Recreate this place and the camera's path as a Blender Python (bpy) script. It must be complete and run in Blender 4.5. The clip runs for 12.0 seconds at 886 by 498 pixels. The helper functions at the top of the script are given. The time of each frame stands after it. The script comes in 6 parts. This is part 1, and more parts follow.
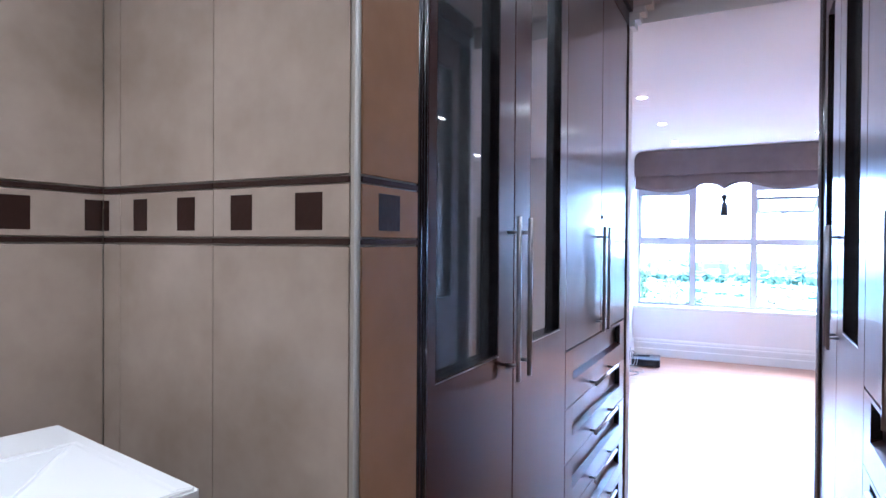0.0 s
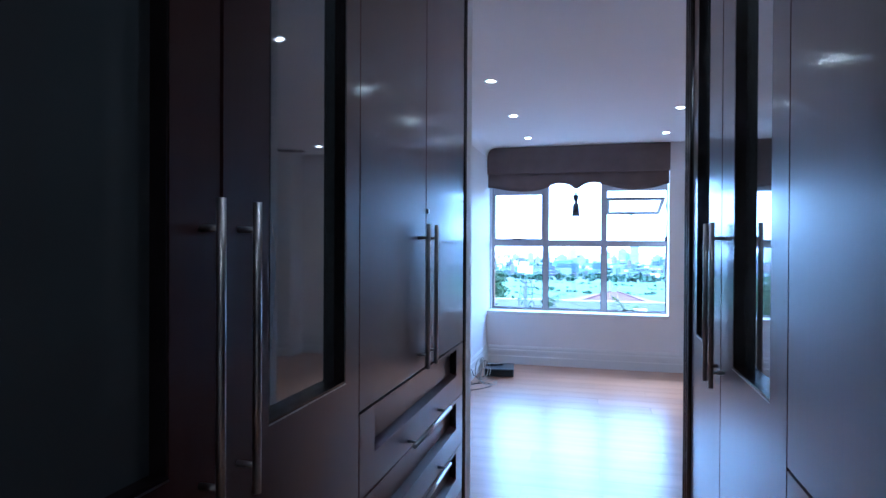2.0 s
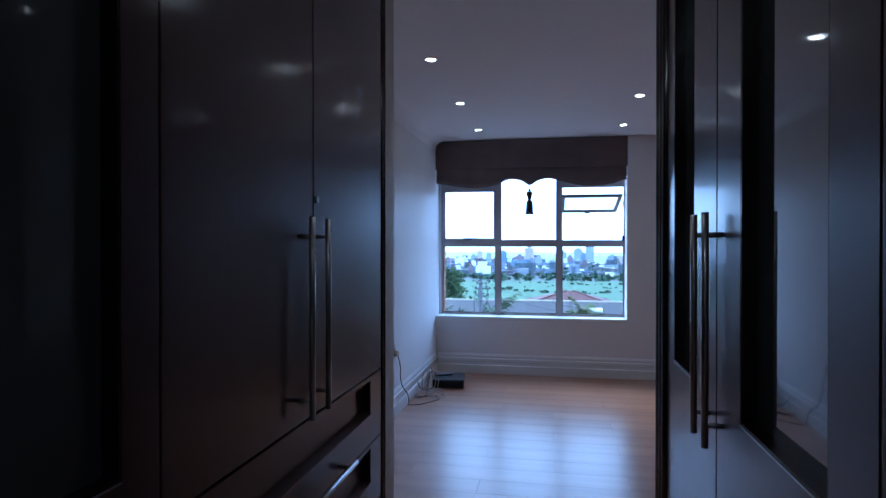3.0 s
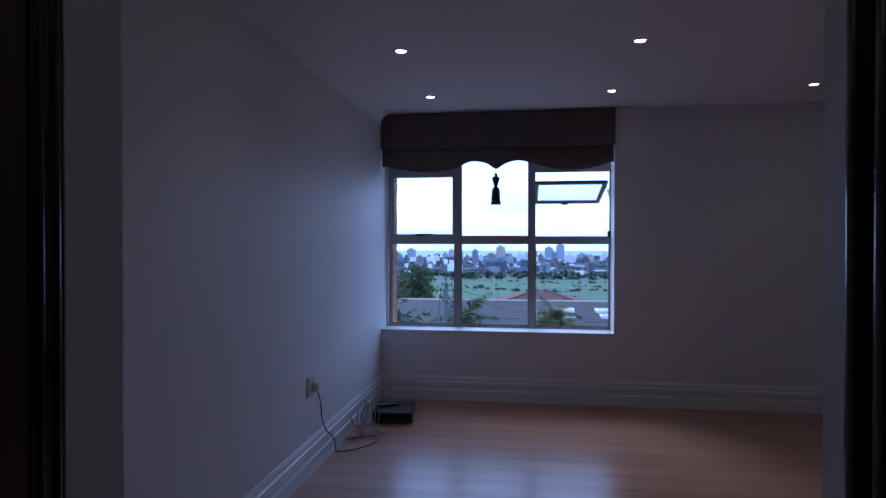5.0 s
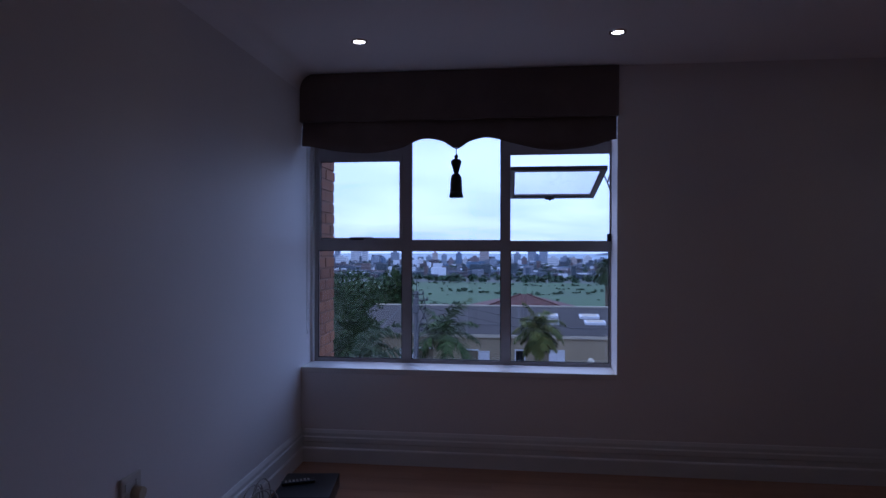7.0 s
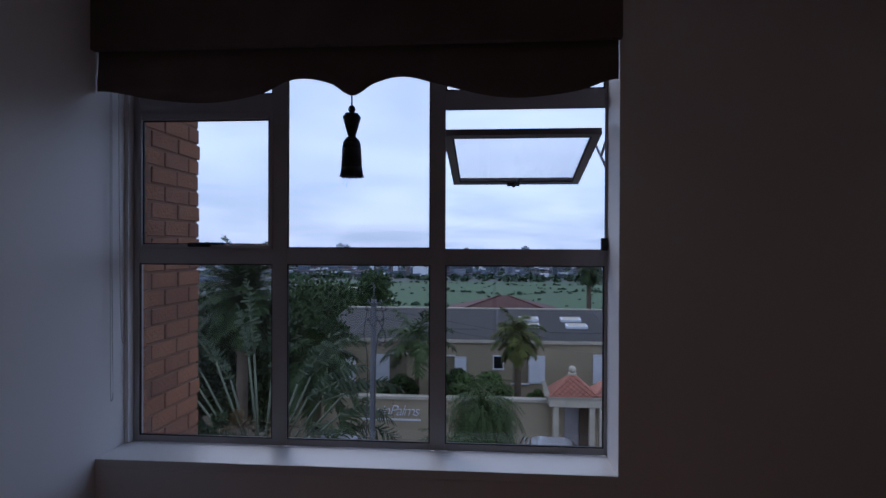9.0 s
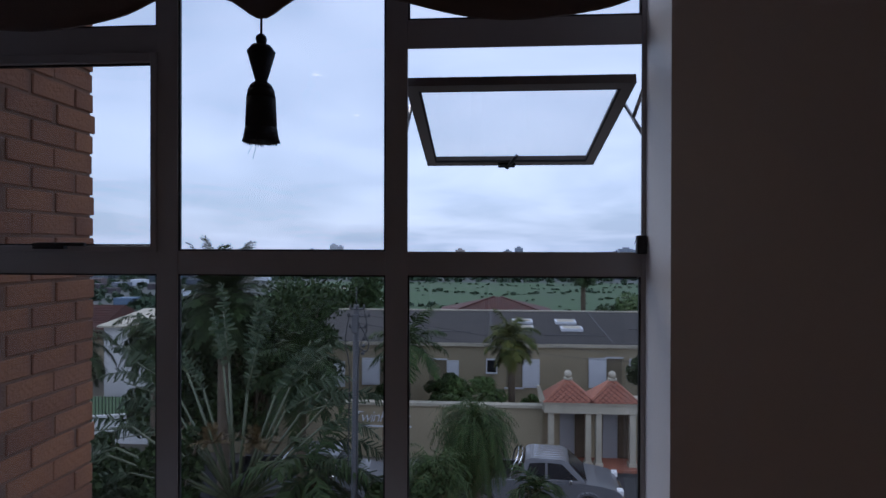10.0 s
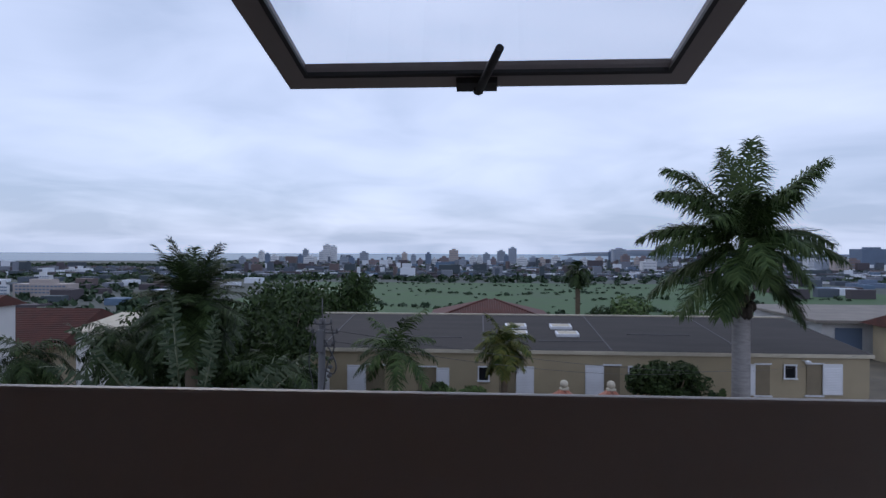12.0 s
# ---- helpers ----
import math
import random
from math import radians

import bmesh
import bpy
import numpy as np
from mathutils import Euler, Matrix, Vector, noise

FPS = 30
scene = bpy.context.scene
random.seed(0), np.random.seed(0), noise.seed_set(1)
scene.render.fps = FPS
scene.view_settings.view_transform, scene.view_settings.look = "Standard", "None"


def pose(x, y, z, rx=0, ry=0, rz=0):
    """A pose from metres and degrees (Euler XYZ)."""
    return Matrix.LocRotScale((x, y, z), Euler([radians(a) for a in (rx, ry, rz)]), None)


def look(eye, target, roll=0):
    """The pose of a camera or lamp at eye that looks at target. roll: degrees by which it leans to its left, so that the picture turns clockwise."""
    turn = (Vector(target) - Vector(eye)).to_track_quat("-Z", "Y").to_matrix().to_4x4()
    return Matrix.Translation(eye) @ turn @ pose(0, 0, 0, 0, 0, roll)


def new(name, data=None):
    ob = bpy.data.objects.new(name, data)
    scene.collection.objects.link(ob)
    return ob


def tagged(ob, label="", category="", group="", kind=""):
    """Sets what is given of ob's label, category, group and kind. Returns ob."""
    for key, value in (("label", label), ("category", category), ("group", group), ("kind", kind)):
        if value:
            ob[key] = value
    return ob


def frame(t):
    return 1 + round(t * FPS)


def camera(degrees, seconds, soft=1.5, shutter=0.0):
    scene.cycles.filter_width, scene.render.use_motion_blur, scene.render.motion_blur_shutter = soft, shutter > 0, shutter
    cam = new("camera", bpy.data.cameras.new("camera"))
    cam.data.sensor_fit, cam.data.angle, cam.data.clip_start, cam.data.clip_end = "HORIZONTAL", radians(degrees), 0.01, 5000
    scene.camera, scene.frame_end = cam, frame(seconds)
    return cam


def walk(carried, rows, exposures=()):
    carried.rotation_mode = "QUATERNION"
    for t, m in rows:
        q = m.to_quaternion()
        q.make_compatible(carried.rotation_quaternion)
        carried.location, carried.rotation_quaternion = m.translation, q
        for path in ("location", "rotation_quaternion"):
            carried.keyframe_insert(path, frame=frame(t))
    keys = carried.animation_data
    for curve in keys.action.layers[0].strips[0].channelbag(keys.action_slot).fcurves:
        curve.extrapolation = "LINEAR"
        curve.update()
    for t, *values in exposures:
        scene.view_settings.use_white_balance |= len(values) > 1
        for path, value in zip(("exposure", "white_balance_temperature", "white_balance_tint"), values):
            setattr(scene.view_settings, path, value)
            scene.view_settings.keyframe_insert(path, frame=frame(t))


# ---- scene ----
cam = camera(73.0, 12.0, shutter=0.0)
PATH = [
    (0, (0.457, 0.238, 1.363), (-0.462, 2.013, 1.342), 0.4),
    (0.5, (0.452, 0.386, 1.352), (-0.399, 2.195, 1.328), 0.5),
    (0.8, (0.454, 0.511, 1.352), (-0.331, 2.350, 1.338), 0.45),
    (1, (0.453, 0.606, 1.357), (-0.284, 2.465, 1.339), 0.4),
    (1.5, (0.437, 0.805, 1.349), (-0.185, 2.706, 1.333), 0.35),
    (2, (0.406, 1.006, 1.371), (-0.097, 2.941, 1.357), 0.3),
    (2.5, (0.408, 1.244, 1.352), (-0.002, 3.202, 1.344), 0.15),
    (3, (0.421, 1.519, 1.372), (0.053, 3.485, 1.360), 0.0),
    (3.2, (0.418, 1.628, 1.366), (0.060, 3.596, 1.355), 0.0),
    (5, (0.415, 2.738, 1.360), (0.140, 4.719, 1.343), 0.05),
    (5.5, (0.413, 3.076, 1.360), (0.156, 5.060, 1.348), 0.05),
    (6, (0.442, 3.440, 1.378), (0.197, 5.425, 1.362), 0.05),
    (6.5, (0.465, 3.788, 1.372), (0.228, 5.774, 1.360), 0.1),
    (7, (0.492, 4.151, 1.388), (0.271, 6.138, 1.381), 0.1),
    (7.2, (0.512, 4.305, 1.384), (0.295, 6.291, 1.379), 0.1),
    (9, (0.686, 5.697, 1.440), (0.524, 7.690, 1.431), 0.2),
    (9.5, (0.698, 6.100, 1.440), (0.544, 8.094, 1.434), 0.15),
    (10, (0.714, 6.478, 1.443), (0.573, 8.473, 1.436), 0.15),
    (10.5, (0.735, 6.867, 1.458), (0.602, 8.863, 1.450), 0.2),
    (11, (0.741, 7.243, 1.472), (0.614, 9.239, 1.466), 0.1),
    (11.5, (0.775, 7.579, 1.477), (0.652, 9.576, 1.472), 0.1),
    (12, (0.800, 7.852, 1.500), (0.680, 9.848, 1.494), 0.2),
]
walk(cam, [(t, look(eye, target, roll)) for t, eye, target, roll in PATH],
     exposures=[(0.0, 4.5, 4560, 10), (0.5, 4.6, 4480, 9), (0.8, 4.52, 4420, 8), (1.5, 3.65, 4230, 4), (2.0, 2.97, 4160, 2), (2.5, 2.1, 4320, 2),
                (3.2, 1.4, 4450, 6), (5.0, 0.4, 4700, 19), (5.5, 0.25, 4700, 22), (6.5, -0.3, 4800, 25), (7.0, -0.45, 4950, 27), (9.0, -0.8, 5800, 18),
                (10.5, -0.9, 6250, 16), (12.0, -0.9, 6500, 18)])

# ---- light ----
SUN_EL, SUN_ROT = radians(28), radians(150)
world = bpy.data.worlds.new("sky")
scene.world = world
world.use_nodes = True
wn, wl = world.node_tree.nodes, world.node_tree.links
bg = wn["Background"]
skyt = wn.new("ShaderNodeTexSky")
skyt.sky_type, skyt.sun_disc, skyt.sun_elevation, skyt.sun_rotation = "NISHITA", False, SUN_EL, SUN_ROT
wtc, wsp = wn.new("ShaderNodeTexCoord"), wn.new("ShaderNodeSeparateXYZ")
wl.new(wtc.outputs["Generated"], wsp.inputs[0])


def wmath(op, a, b):
    m = wn.new("ShaderNodeMath")
    m.operation = op
    for sock, v in zip(m.inputs, (a, b)):
        if isinstance(v, (int, float)):
            sock.default_value = v
        else:
            wl.new(v, sock)
    return m.outputs[0]


# clouds lie in a flat layer, so they draw together into streaks towards the horizon
rise = wmath("ADD", wmath("MAXIMUM", wsp.outputs[2], 0.0), 0.16)
wcb = wn.new("ShaderNodeCombineXYZ")
wl.new(wmath("DIVIDE", wsp.outputs[0], rise), wcb.inputs[0])
wl.new(wmath("DIVIDE", wsp.outputs[1], rise), wcb.inputs[1])
wno, wno2 = wn.new("ShaderNodeTexNoise"), wn.new("ShaderNodeTexNoise")
for nd, sc, de, di in ((wno, 0.42, 4.0, 0.4), (wno2, 1.25, 5.0, 0.6)):
    nd.inputs["Scale"].default_value, nd.inputs["Detail"].default_value, nd.inputs["Roughness"].default_value = sc, de, 0.52
    nd.inputs["Distortion"].default_value = di
    wl.new(wcb.outputs[0], nd.inputs["Vector"])
cloud = wmath("ADD", wmath("MULTIPLY", wno.outputs[0], 0.68), wmath("MULTIPLY", wno2.outputs[0], 0.32))
# the layer is thicker and greyer low down
wmr = wn.new("ShaderNodeMapRange")
wmr.inputs[1].default_value, wmr.inputs[2].default_value, wmr.inputs[3].default_value, wmr.inputs[4].default_value = 0.02, 0.15, -0.075, 0.0
wl.new(wsp.outputs[2], wmr.inputs[0])
wra = wn.new("ShaderNodeValToRGB")
wra.color_ramp.elements[0].position, wra.color_ramp.elements[0].color = 0.34, (3.25, 4.30, 6.0, 1)
wra.color_ramp.elements[1].position, wra.color_ramp.elements[1].color = 0.60, (5.9, 7.05, 9.0, 1)
mid = wra.color_ramp.elements.new(0.47)
mid.color = (4.75, 5.85, 7.75, 1)
wmx = wn.new("ShaderNodeMix")
wmx.data_type = "RGBA"
wmx.inputs[0].default_value = 0.88
wl.new(wmath("ADD", cloud, wmr.outputs[0]), wra.inputs[0])
wl.new(skyt.outputs[0], wmx.inputs[6])
wl.new(wra.outputs[0], wmx.inputs[7])
wl.new(wmx.outputs[2], bg.inputs[0])
bg.inputs[1].default_value = 0.235
sun = new("sun", bpy.data.lights.new("sun", "SUN"))
sun.data.energy, sun.data.angle, sun.data.color = 1.0, radians(25), (1.0, 0.95, 0.88)
sun.matrix_world = look((0, 0, 0), (0.5, -0.85, -0.9))

# ---- materials ----
def mat(name, color, rough=0.6, metal=0.0, vary=0.12, scale=3.0, fine=60.0, bump=0.06, spec=0.5, coat=0.0, coat_rough=0.05, stretch=(1, 1, 1), per=0.0, color2=None):
    m = bpy.data.materials.new(name)
    m.use_nodes = True
    n, l = m.node_tree.nodes, m.node_tree.links
    b = n["Principled BSDF"]
    tc, mp = n.new("ShaderNodeTexCoord"), n.new("ShaderNodeMapping")
    mp.inputs["Scale"].default_value = stretch
    l.new(tc.outputs["Object"], mp.inputs["Vector"])
    big, small = n.new("ShaderNodeTexNoise"), n.new("ShaderNodeTexNoise")
    big.inputs["Scale"].default_value, big.inputs["Detail"].default_value = scale, 4
    small.inputs["Scale"].default_value, small.inputs["Detail"].default_value = fine, 3
    l.new(mp.outputs[0], big.inputs["Vector"])
    l.new(mp.outputs[0], small.inputs["Vector"])
    mix = n.new("ShaderNodeMix")
    mix.data_type = "RGBA"
    dark = color2 or tuple(c * (1 - 2.2 * vary) for c in color)
    mix.inputs[6].default_value, mix.inputs[7].default_value = (*dark, 1), (*[min(1, c * (1 + vary)) for c in color], 1)
    add = n.new("ShaderNodeMath")
    add.operation = "MULTIPLY_ADD"
    add.inputs[1].default_value = 0.35
    l.new(small.outputs[0], add.inputs[0])
    off = n.new("ShaderNodeMath")
    off.operation = "MULTIPLY_ADD"
    off.inputs[1].default_value, off.inputs[2].default_value = 1.3, -0.32
    l.new(big.outputs[0], off.inputs[0])
    l.new(off.outputs[0], add.inputs[2])
    fac = add.outputs[0]
    if per:
        info, pm = n.new("ShaderNodeObjectInfo"), n.new("ShaderNodeMath")
        pm.operation = "MULTIPLY_ADD"
        pm.inputs[1].default_value = per
        sub = n.new("ShaderNodeMath")
        sub.operation = "SUBTRACT"
        sub.inputs[1].default_value = per / 2
        l.new(info.outputs["Random"], pm.inputs[0])
        l.new(fac, pm.inputs[2])
        l.new(pm.outputs[0], sub.inputs[0])
        fac = sub.outputs[0]
    l.new(fac, mix.inputs[0])
    l.new(mix.outputs[2], b.inputs["Base Color"])
    rr = n.new("ShaderNodeMapRange")
    rr.inputs[3].default_value, rr.inputs[4].default_value = max(0.02, rough * 0.85), min(1, rough * 1.15)
    l.new(big.outputs[0], rr.inputs[0])
    l.new(rr.outputs[0], b.inputs["Roughness"])
    b.inputs["Metallic"].default_value, b.inputs["Specular IOR Level"].default_value = metal, spec
    b.inputs["Coat Weight"].default_value, b.inputs["Coat Roughness"].default_value = coat, coat_rough
    if bump:
        bp = n.new("ShaderNodeBump")
        bp.inputs["Strength"].default_value, bp.inputs["Distance"].default_value = bump, 0.01
        l.new(small.outputs[0], bp.inputs["Height"])
        l.new(bp.outputs[0], b.inputs["Normal"])
    return m


def leafmat(name, a, b2):
    m = bpy.data.materials.new(name)
    m.use_nodes = True
    n, l = m.node_tree.nodes, m.node_tree.links
    b = n["Principled BSDF"]
    g, r = n.new("ShaderNodeNewGeometry"), n.new("ShaderNodeValToRGB")
    r.color_ramp.elements[0].color, r.color_ramp.elements[1].color = (*a, 1), (*b2, 1)
    l.new(g.outputs["Random Per Island"], r.inputs[0])
    l.new(r.outputs[0], b.inputs["Base Color"])
    b.inputs["Roughness"].default_value = 0.62
    b.inputs["Specular IOR Level"].default_value = 0.16
    return m


def glassmat(name, tint=(1, 1, 1)):
    m = bpy.data.materials.new(name)
    m.use_nodes = True
    n, l = m.node_tree.nodes, m.node_tree.links
    n.remove(n["Principled BSDF"])
    tr, gl, fr, mx = n.new("ShaderNodeBsdfTransparent"), n.new("ShaderNodeBsdfGlossy"), n.new("ShaderNodeLayerWeight"), n.new("ShaderNodeMixShader")
    tr.inputs[0].default_value = (*tint, 1)
    gl.inputs["Roughness"].default_value = 0.01
    fr.inputs[0].default_value = 0.5
    pw, ml = n.new("ShaderNodeMath"), n.new("ShaderNodeMath")
    pw.operation, ml.operation = "POWER", "MULTIPLY_ADD"
    pw.inputs[1].default_value, ml.inputs[1].default_value, ml.inputs[2].default_value = 5.0, 0.75, 0.04
    l.new(fr.outputs["Facing"], pw.inputs[0])
    l.new(pw.outputs[0], ml.inputs[0])
    l.new(ml.outputs[0], mx.inputs[0])
    l.new(tr.outputs[0], mx.inputs[1])
    l.new(gl.outputs[0], mx.inputs[2])
    l.new(mx.outputs[0], n["Material Output"].inputs[0])
    return m


def glow(name, color, strength):
    m = bpy.data.materials.new(name)
    m.use_nodes = True
    b = m.node_tree.nodes["Principled BSDF"]
    b.inputs["Base Color"].default_value = (0.8, 0.8, 0.8, 1)
    b.inputs["Emission Color"].default_value, b.inputs["Emission Strength"].default_value = (*color, 1), strength
    return m


PLASTER = mat("plaster_paint", (0.80, 0.775, 0.775), 0.55, vary=0.03, scale=1.2, fine=90, bump=0.04)
CEILP = mat("ceiling_paint", (0.92, 0.91, 0.92), 0.8, vary=0.02, scale=0.8, fine=120, bump=0.03)
TRIMP = mat("gloss_white_trim", (0.74, 0.73, 0.72), 0.35, vary=0.04, scale=2, fine=80, bump=0.03)
TILE = mat("beige_wall_tile", (0.50, 0.418, 0.345), 0.22, vary=0.10, scale=5.5, fine=25, bump=0.02, per=0.15, color2=(0.35, 0.275, 0.21))
# the beige tile again, with warm lamp light mixed into its colour
TILE_WARM = mat("warm_lit_wall_tile", (0.47, 0.27, 0.155), 0.25, vary=0.10, scale=4.0, fine=25, bump=0.02, per=0.2, color2=(0.36, 0.20, 0.105))
TILED = mat("dark_brown_inlay", (0.035, 0.014, 0.010), 0.3, vary=0.2, scale=14, fine=90)
GROUT = mat("grout", (0.50, 0.45, 0.38), 0.85, vary=0.08, scale=6, fine=150)
WOOD = mat("mahogany_veneer", (0.050, 0.017, 0.017), 0.34, vary=0.2, scale=1.2, fine=16, bump=0.006, spec=0.3, coat=0.5, coat_rough=0.12, stretch=(5, 5, 0.4), color2=(0.034, 0.012, 0.012))
WOODK = mat("dark_wood_edge", (0.012, 0.007, 0.008), 0.22, vary=0.3, scale=3, fine=40, bump=0.01, stretch=(6, 6, 0.5))
SMOKE = mat("smoked_mirror_glass", (0.080, 0.092, 0.105), 0.05, vary=0.05, scale=1.0, fine=4, bump=0.0, spec=1.0, coat=1.0, coat_rough=0.03)
STEEL = mat("brushed_steel", (0.42, 0.40, 0.40), 0.30, metal=1.0, vary=0.08, scale=5, fine=120, bump=0.02, stretch=(1, 1, 6))
CHROME = mat("chrome_trim", (0.75, 0.74, 0.73), 0.15, metal=1.0, vary=0.05)
LAMINATE = mat("laminate_board", (0.45, 0.245, 0.145), 0.30, vary=0.18, scale=2.2, fine=18, bump=0.006, coat=0.25, coat_rough=0.2, stretch=(0.35, 6, 1), per=0.25, color2=(0.29, 0.14, 0.082))
FLOORT = mat("beige_floor_tile", (0.45, 0.40, 0.33), 0.3, vary=0.1, scale=3, fine=30)
SUBFLOOR = mat("subfloor", (0.12, 0.07, 0.05), 0.8)
CERAMIC = mat("white_ceramic", (0.82, 0.82, 0.82), 0.08, vary=0.01, scale=2, fine=10, bump=0.0, spec=0.6)
COUNTER = mat("dark_counter_stone", (0.03, 0.025, 0.025), 0.2, vary=0.4, scale=12, fine=120)
ALU = mat("white_coated_aluminium", (0.42, 0.40, 0.40), 0.38, vary=0.05, scale=4, fine=60, bump=0.02)
# darker frame colour for the open sash: its backlit shade is painted in
ALU_SHADE = mat("backlit_sash_aluminium", (0.17, 0.145, 0.135), 0.4, vary=0.08, scale=4, fine=60, bump=0.02)
CORNER = mat("pale_corner_strip", (0.55, 0.53, 0.50), 0.35, vary=0.05)
RUBBER = mat("black_rubber", (0.015, 0.015, 0.016), 0.6, vary=0.2)
GLASS = glassmat("window_glass")
FABRIC = mat("brown_blind_fabric", (0.15, 0.115, 0.11), 0.9, vary=0.15, scale=5, fine=260, bump=0.25)
FRINGE = mat("black_fringe", (0.022, 0.022, 0.028), 0.8, vary=0.3, scale=30, fine=260, bump=0.3)
CORD = mat("white_cord", (0.62, 0.62, 0.60), 0.6)
PLASTICW = mat("white_plastic", (0.62, 0.60, 0.56), 0.35, vary=0.04)
PLUGM = mat("cream_plug", (0.50, 0.42, 0.30), 0.4, vary=0.1)
PLASTICK = mat("black_plastic", (0.012, 0.013, 0.016), 0.35, vary=0.25, fine=150)
CABLEW = mat("pale_cable", (0.42, 0.41, 0.38), 0.5)
LAMPG = glow("downlight_bulb", (1.0, 0.86, 0.66), 9.0)
BRICK = mat("orange_face_brick", (0.24, 0.100, 0.046), 0.85, vary=0.25, scale=9, fine=70, bump=0.5, per=0.6, color2=(0.15, 0.058, 0.032))
MORTAR = mat("mortar", (0.165, 0.085, 0.052), 0.95, vary=0.15, scale=20, fine=120, bump=0.4)
PANELT = mat("closed_tan_shutter", (0.20, 0.165, 0.11), 0.7, vary=0.12, scale=2, fine=30)
RENDERP = mat("beige_render", (0.34, 0.285, 0.19), 0.85, vary=0.10, scale=0.8, fine=30, bump=0.15)
COPING = mat("pale_coping", (0.46, 0.42, 0.33), 0.8, vary=0.12, scale=2, fine=40, bump=0.1)
ROOFD = mat("grey_felt_roof", (0.033, 0.029, 0.028), 0.95, vary=0.38, scale=0.9, fine=9, bump=0.3, stretch=(0.35, 1.6, 1))
SHUTTER = mat("white_shutter_paint", (0.62, 0.64, 0.68), 0.5, vary=0.05, scale=2, fine=40)
DARKWIN = mat("dark_window_glass", (0.014, 0.015, 0.018), 0.12, vary=0.2, bump=0.0, spec=0.22)
PALED = mat("pale_door_paint", (0.30, 0.30, 0.315), 0.6, vary=0.06, scale=2, fine=40)
REDTILE = mat("red_roof_tile", (0.092, 0.030, 0.023), 0.8, vary=0.25, scale=1.5, fine=20, bump=0.3)
ORTILE = mat("orange_clay_tile", (0.36, 0.135, 0.085), 0.75, vary=0.18, scale=4, fine=30, bump=0.2, per=0.3)
WHITEW = mat("white_house_paint", (0.60, 0.60, 0.60), 0.8, vary=0.08, scale=0.6, fine=20)
ASPHALT = mat("asphalt", (0.055, 0.055, 0.058), 0.85, vary=0.2, scale=0.5, fine=50, bump=0.2)
PAVE = mat("pavement", (0.20, 0.18, 0.16), 0.85, vary=0.2, scale=0.7, fine=30, bump=0.2)
EARTH = mat("garden_earth", (0.10, 0.085, 0.06), 0.95, vary=0.3, scale=0.6, fine=20, bump=0.4)
GOLF = mat("golf_grass", (0.033, 0.078, 0.026), 0.9, vary=0.45, scale=0.02, fine=0.15, bump=0.0, color2=(0.030, 0.062, 0.024))
CITYG = mat("city_ground", (0.060, 0.070, 0.068), 0.9, vary=0.35, scale=0.01, fine=0.05, bump=0.0, color2=(0.022, 0.036, 0.026))
SEA = mat("sea_water", (0.15, 0.24, 0.32), 0.5, vary=0.1, scale=0.002, fine=0.02, bump=0.0)
# blue-grey lift of distance haze is put into the bluff's colour
HILL = mat("hazed_far_hill", (0.105, 0.135, 0.175), 0.95, vary=0.15, scale=0.01, fine=0.05, bump=0.0)
TRUNKG = mat("grey_palm_trunk", (0.26, 0.25, 0.25), 0.85, vary=0.2, scale=3, fine=20, bump=0.3, stretch=(1, 1, 4))
BARK = mat("brown_bark", (0.12, 0.09, 0.06), 0.9, vary=0.25, scale=4, fine=30, bump=0.5)
SHAFT = mat("palm_crownshaft", (0.13, 0.14, 0.060), 0.5, vary=0.25, scale=2, fine=20)
FIBRE = mat("palm_fibre", (0.045, 0.035, 0.025), 0.95, vary=0.3, scale=6, fine=60, bump=0.6)
LEAF = leafmat("palm_leaf", (0.018, 0.038, 0.011), (0.065, 0.100, 0.030))
LEAFY = leafmat("yellowing_palm_leaf", (0.022, 0.052, 0.014), (0.125, 0.120, 0.025))
LEAFS = leafmat("silvery_fan_leaf", (0.016, 0.032, 0.014), (0.075, 0.095, 0.055))
LEAFD = leafmat("dark_leaf", (0.008, 0.018, 0.005), (0.038, 0.062, 0.018))
LEAFM = leafmat("mid_green_leaf", (0.014, 0.032, 0.009), (0.040, 0.068, 0.020))
LEAFB = leafmat("tree_leaf", (0.030, 0.060, 0.018), (0.085, 0.130, 0.040))
SILVER = mat("silver_car_paint", (0.17, 0.175, 0.19), 0.38, metal=0.35, vary=0.04, scale=1, fine=30, bump=0.0, coat=0.6)
TYRE = mat("tyre_rubber", (0.02, 0.02, 0.02), 0.8)
CONC = mat("concrete_pole", (0.085, 0.085, 0.09), 0.85, vary=0.15, scale=2, fine=30, bump=0.2)
WIRE = mat("black_wire", (0.02, 0.02, 0.022), 0.5)
# skyline colours, with the air's haze already mixed in
TOWERS = [mat("tower_" + nm, c, 0.8, vary=0.08, scale=0.05, fine=0.4, bump=0.0, per=0.4) for nm, c in
          (("grey", (0.27, 0.31, 0.37)), ("pale", (0.58, 0.60, 0.63)), ("blue", (0.13, 0.18, 0.26)), ("brick", (0.20, 0.155, 0.16)), ("tan", (0.40, 0.35, 0.33)))]

# ---- builders ----
ORIGIN = {}


def thing(name, at, label="", category="", group="", kind=""):
    ob = new(name)
    ob.location = at
    ob.empty_display_size = 0.1
    ORIGIN[ob.name] = Vector(at)
    return tagged(ob, label, category, group, kind)


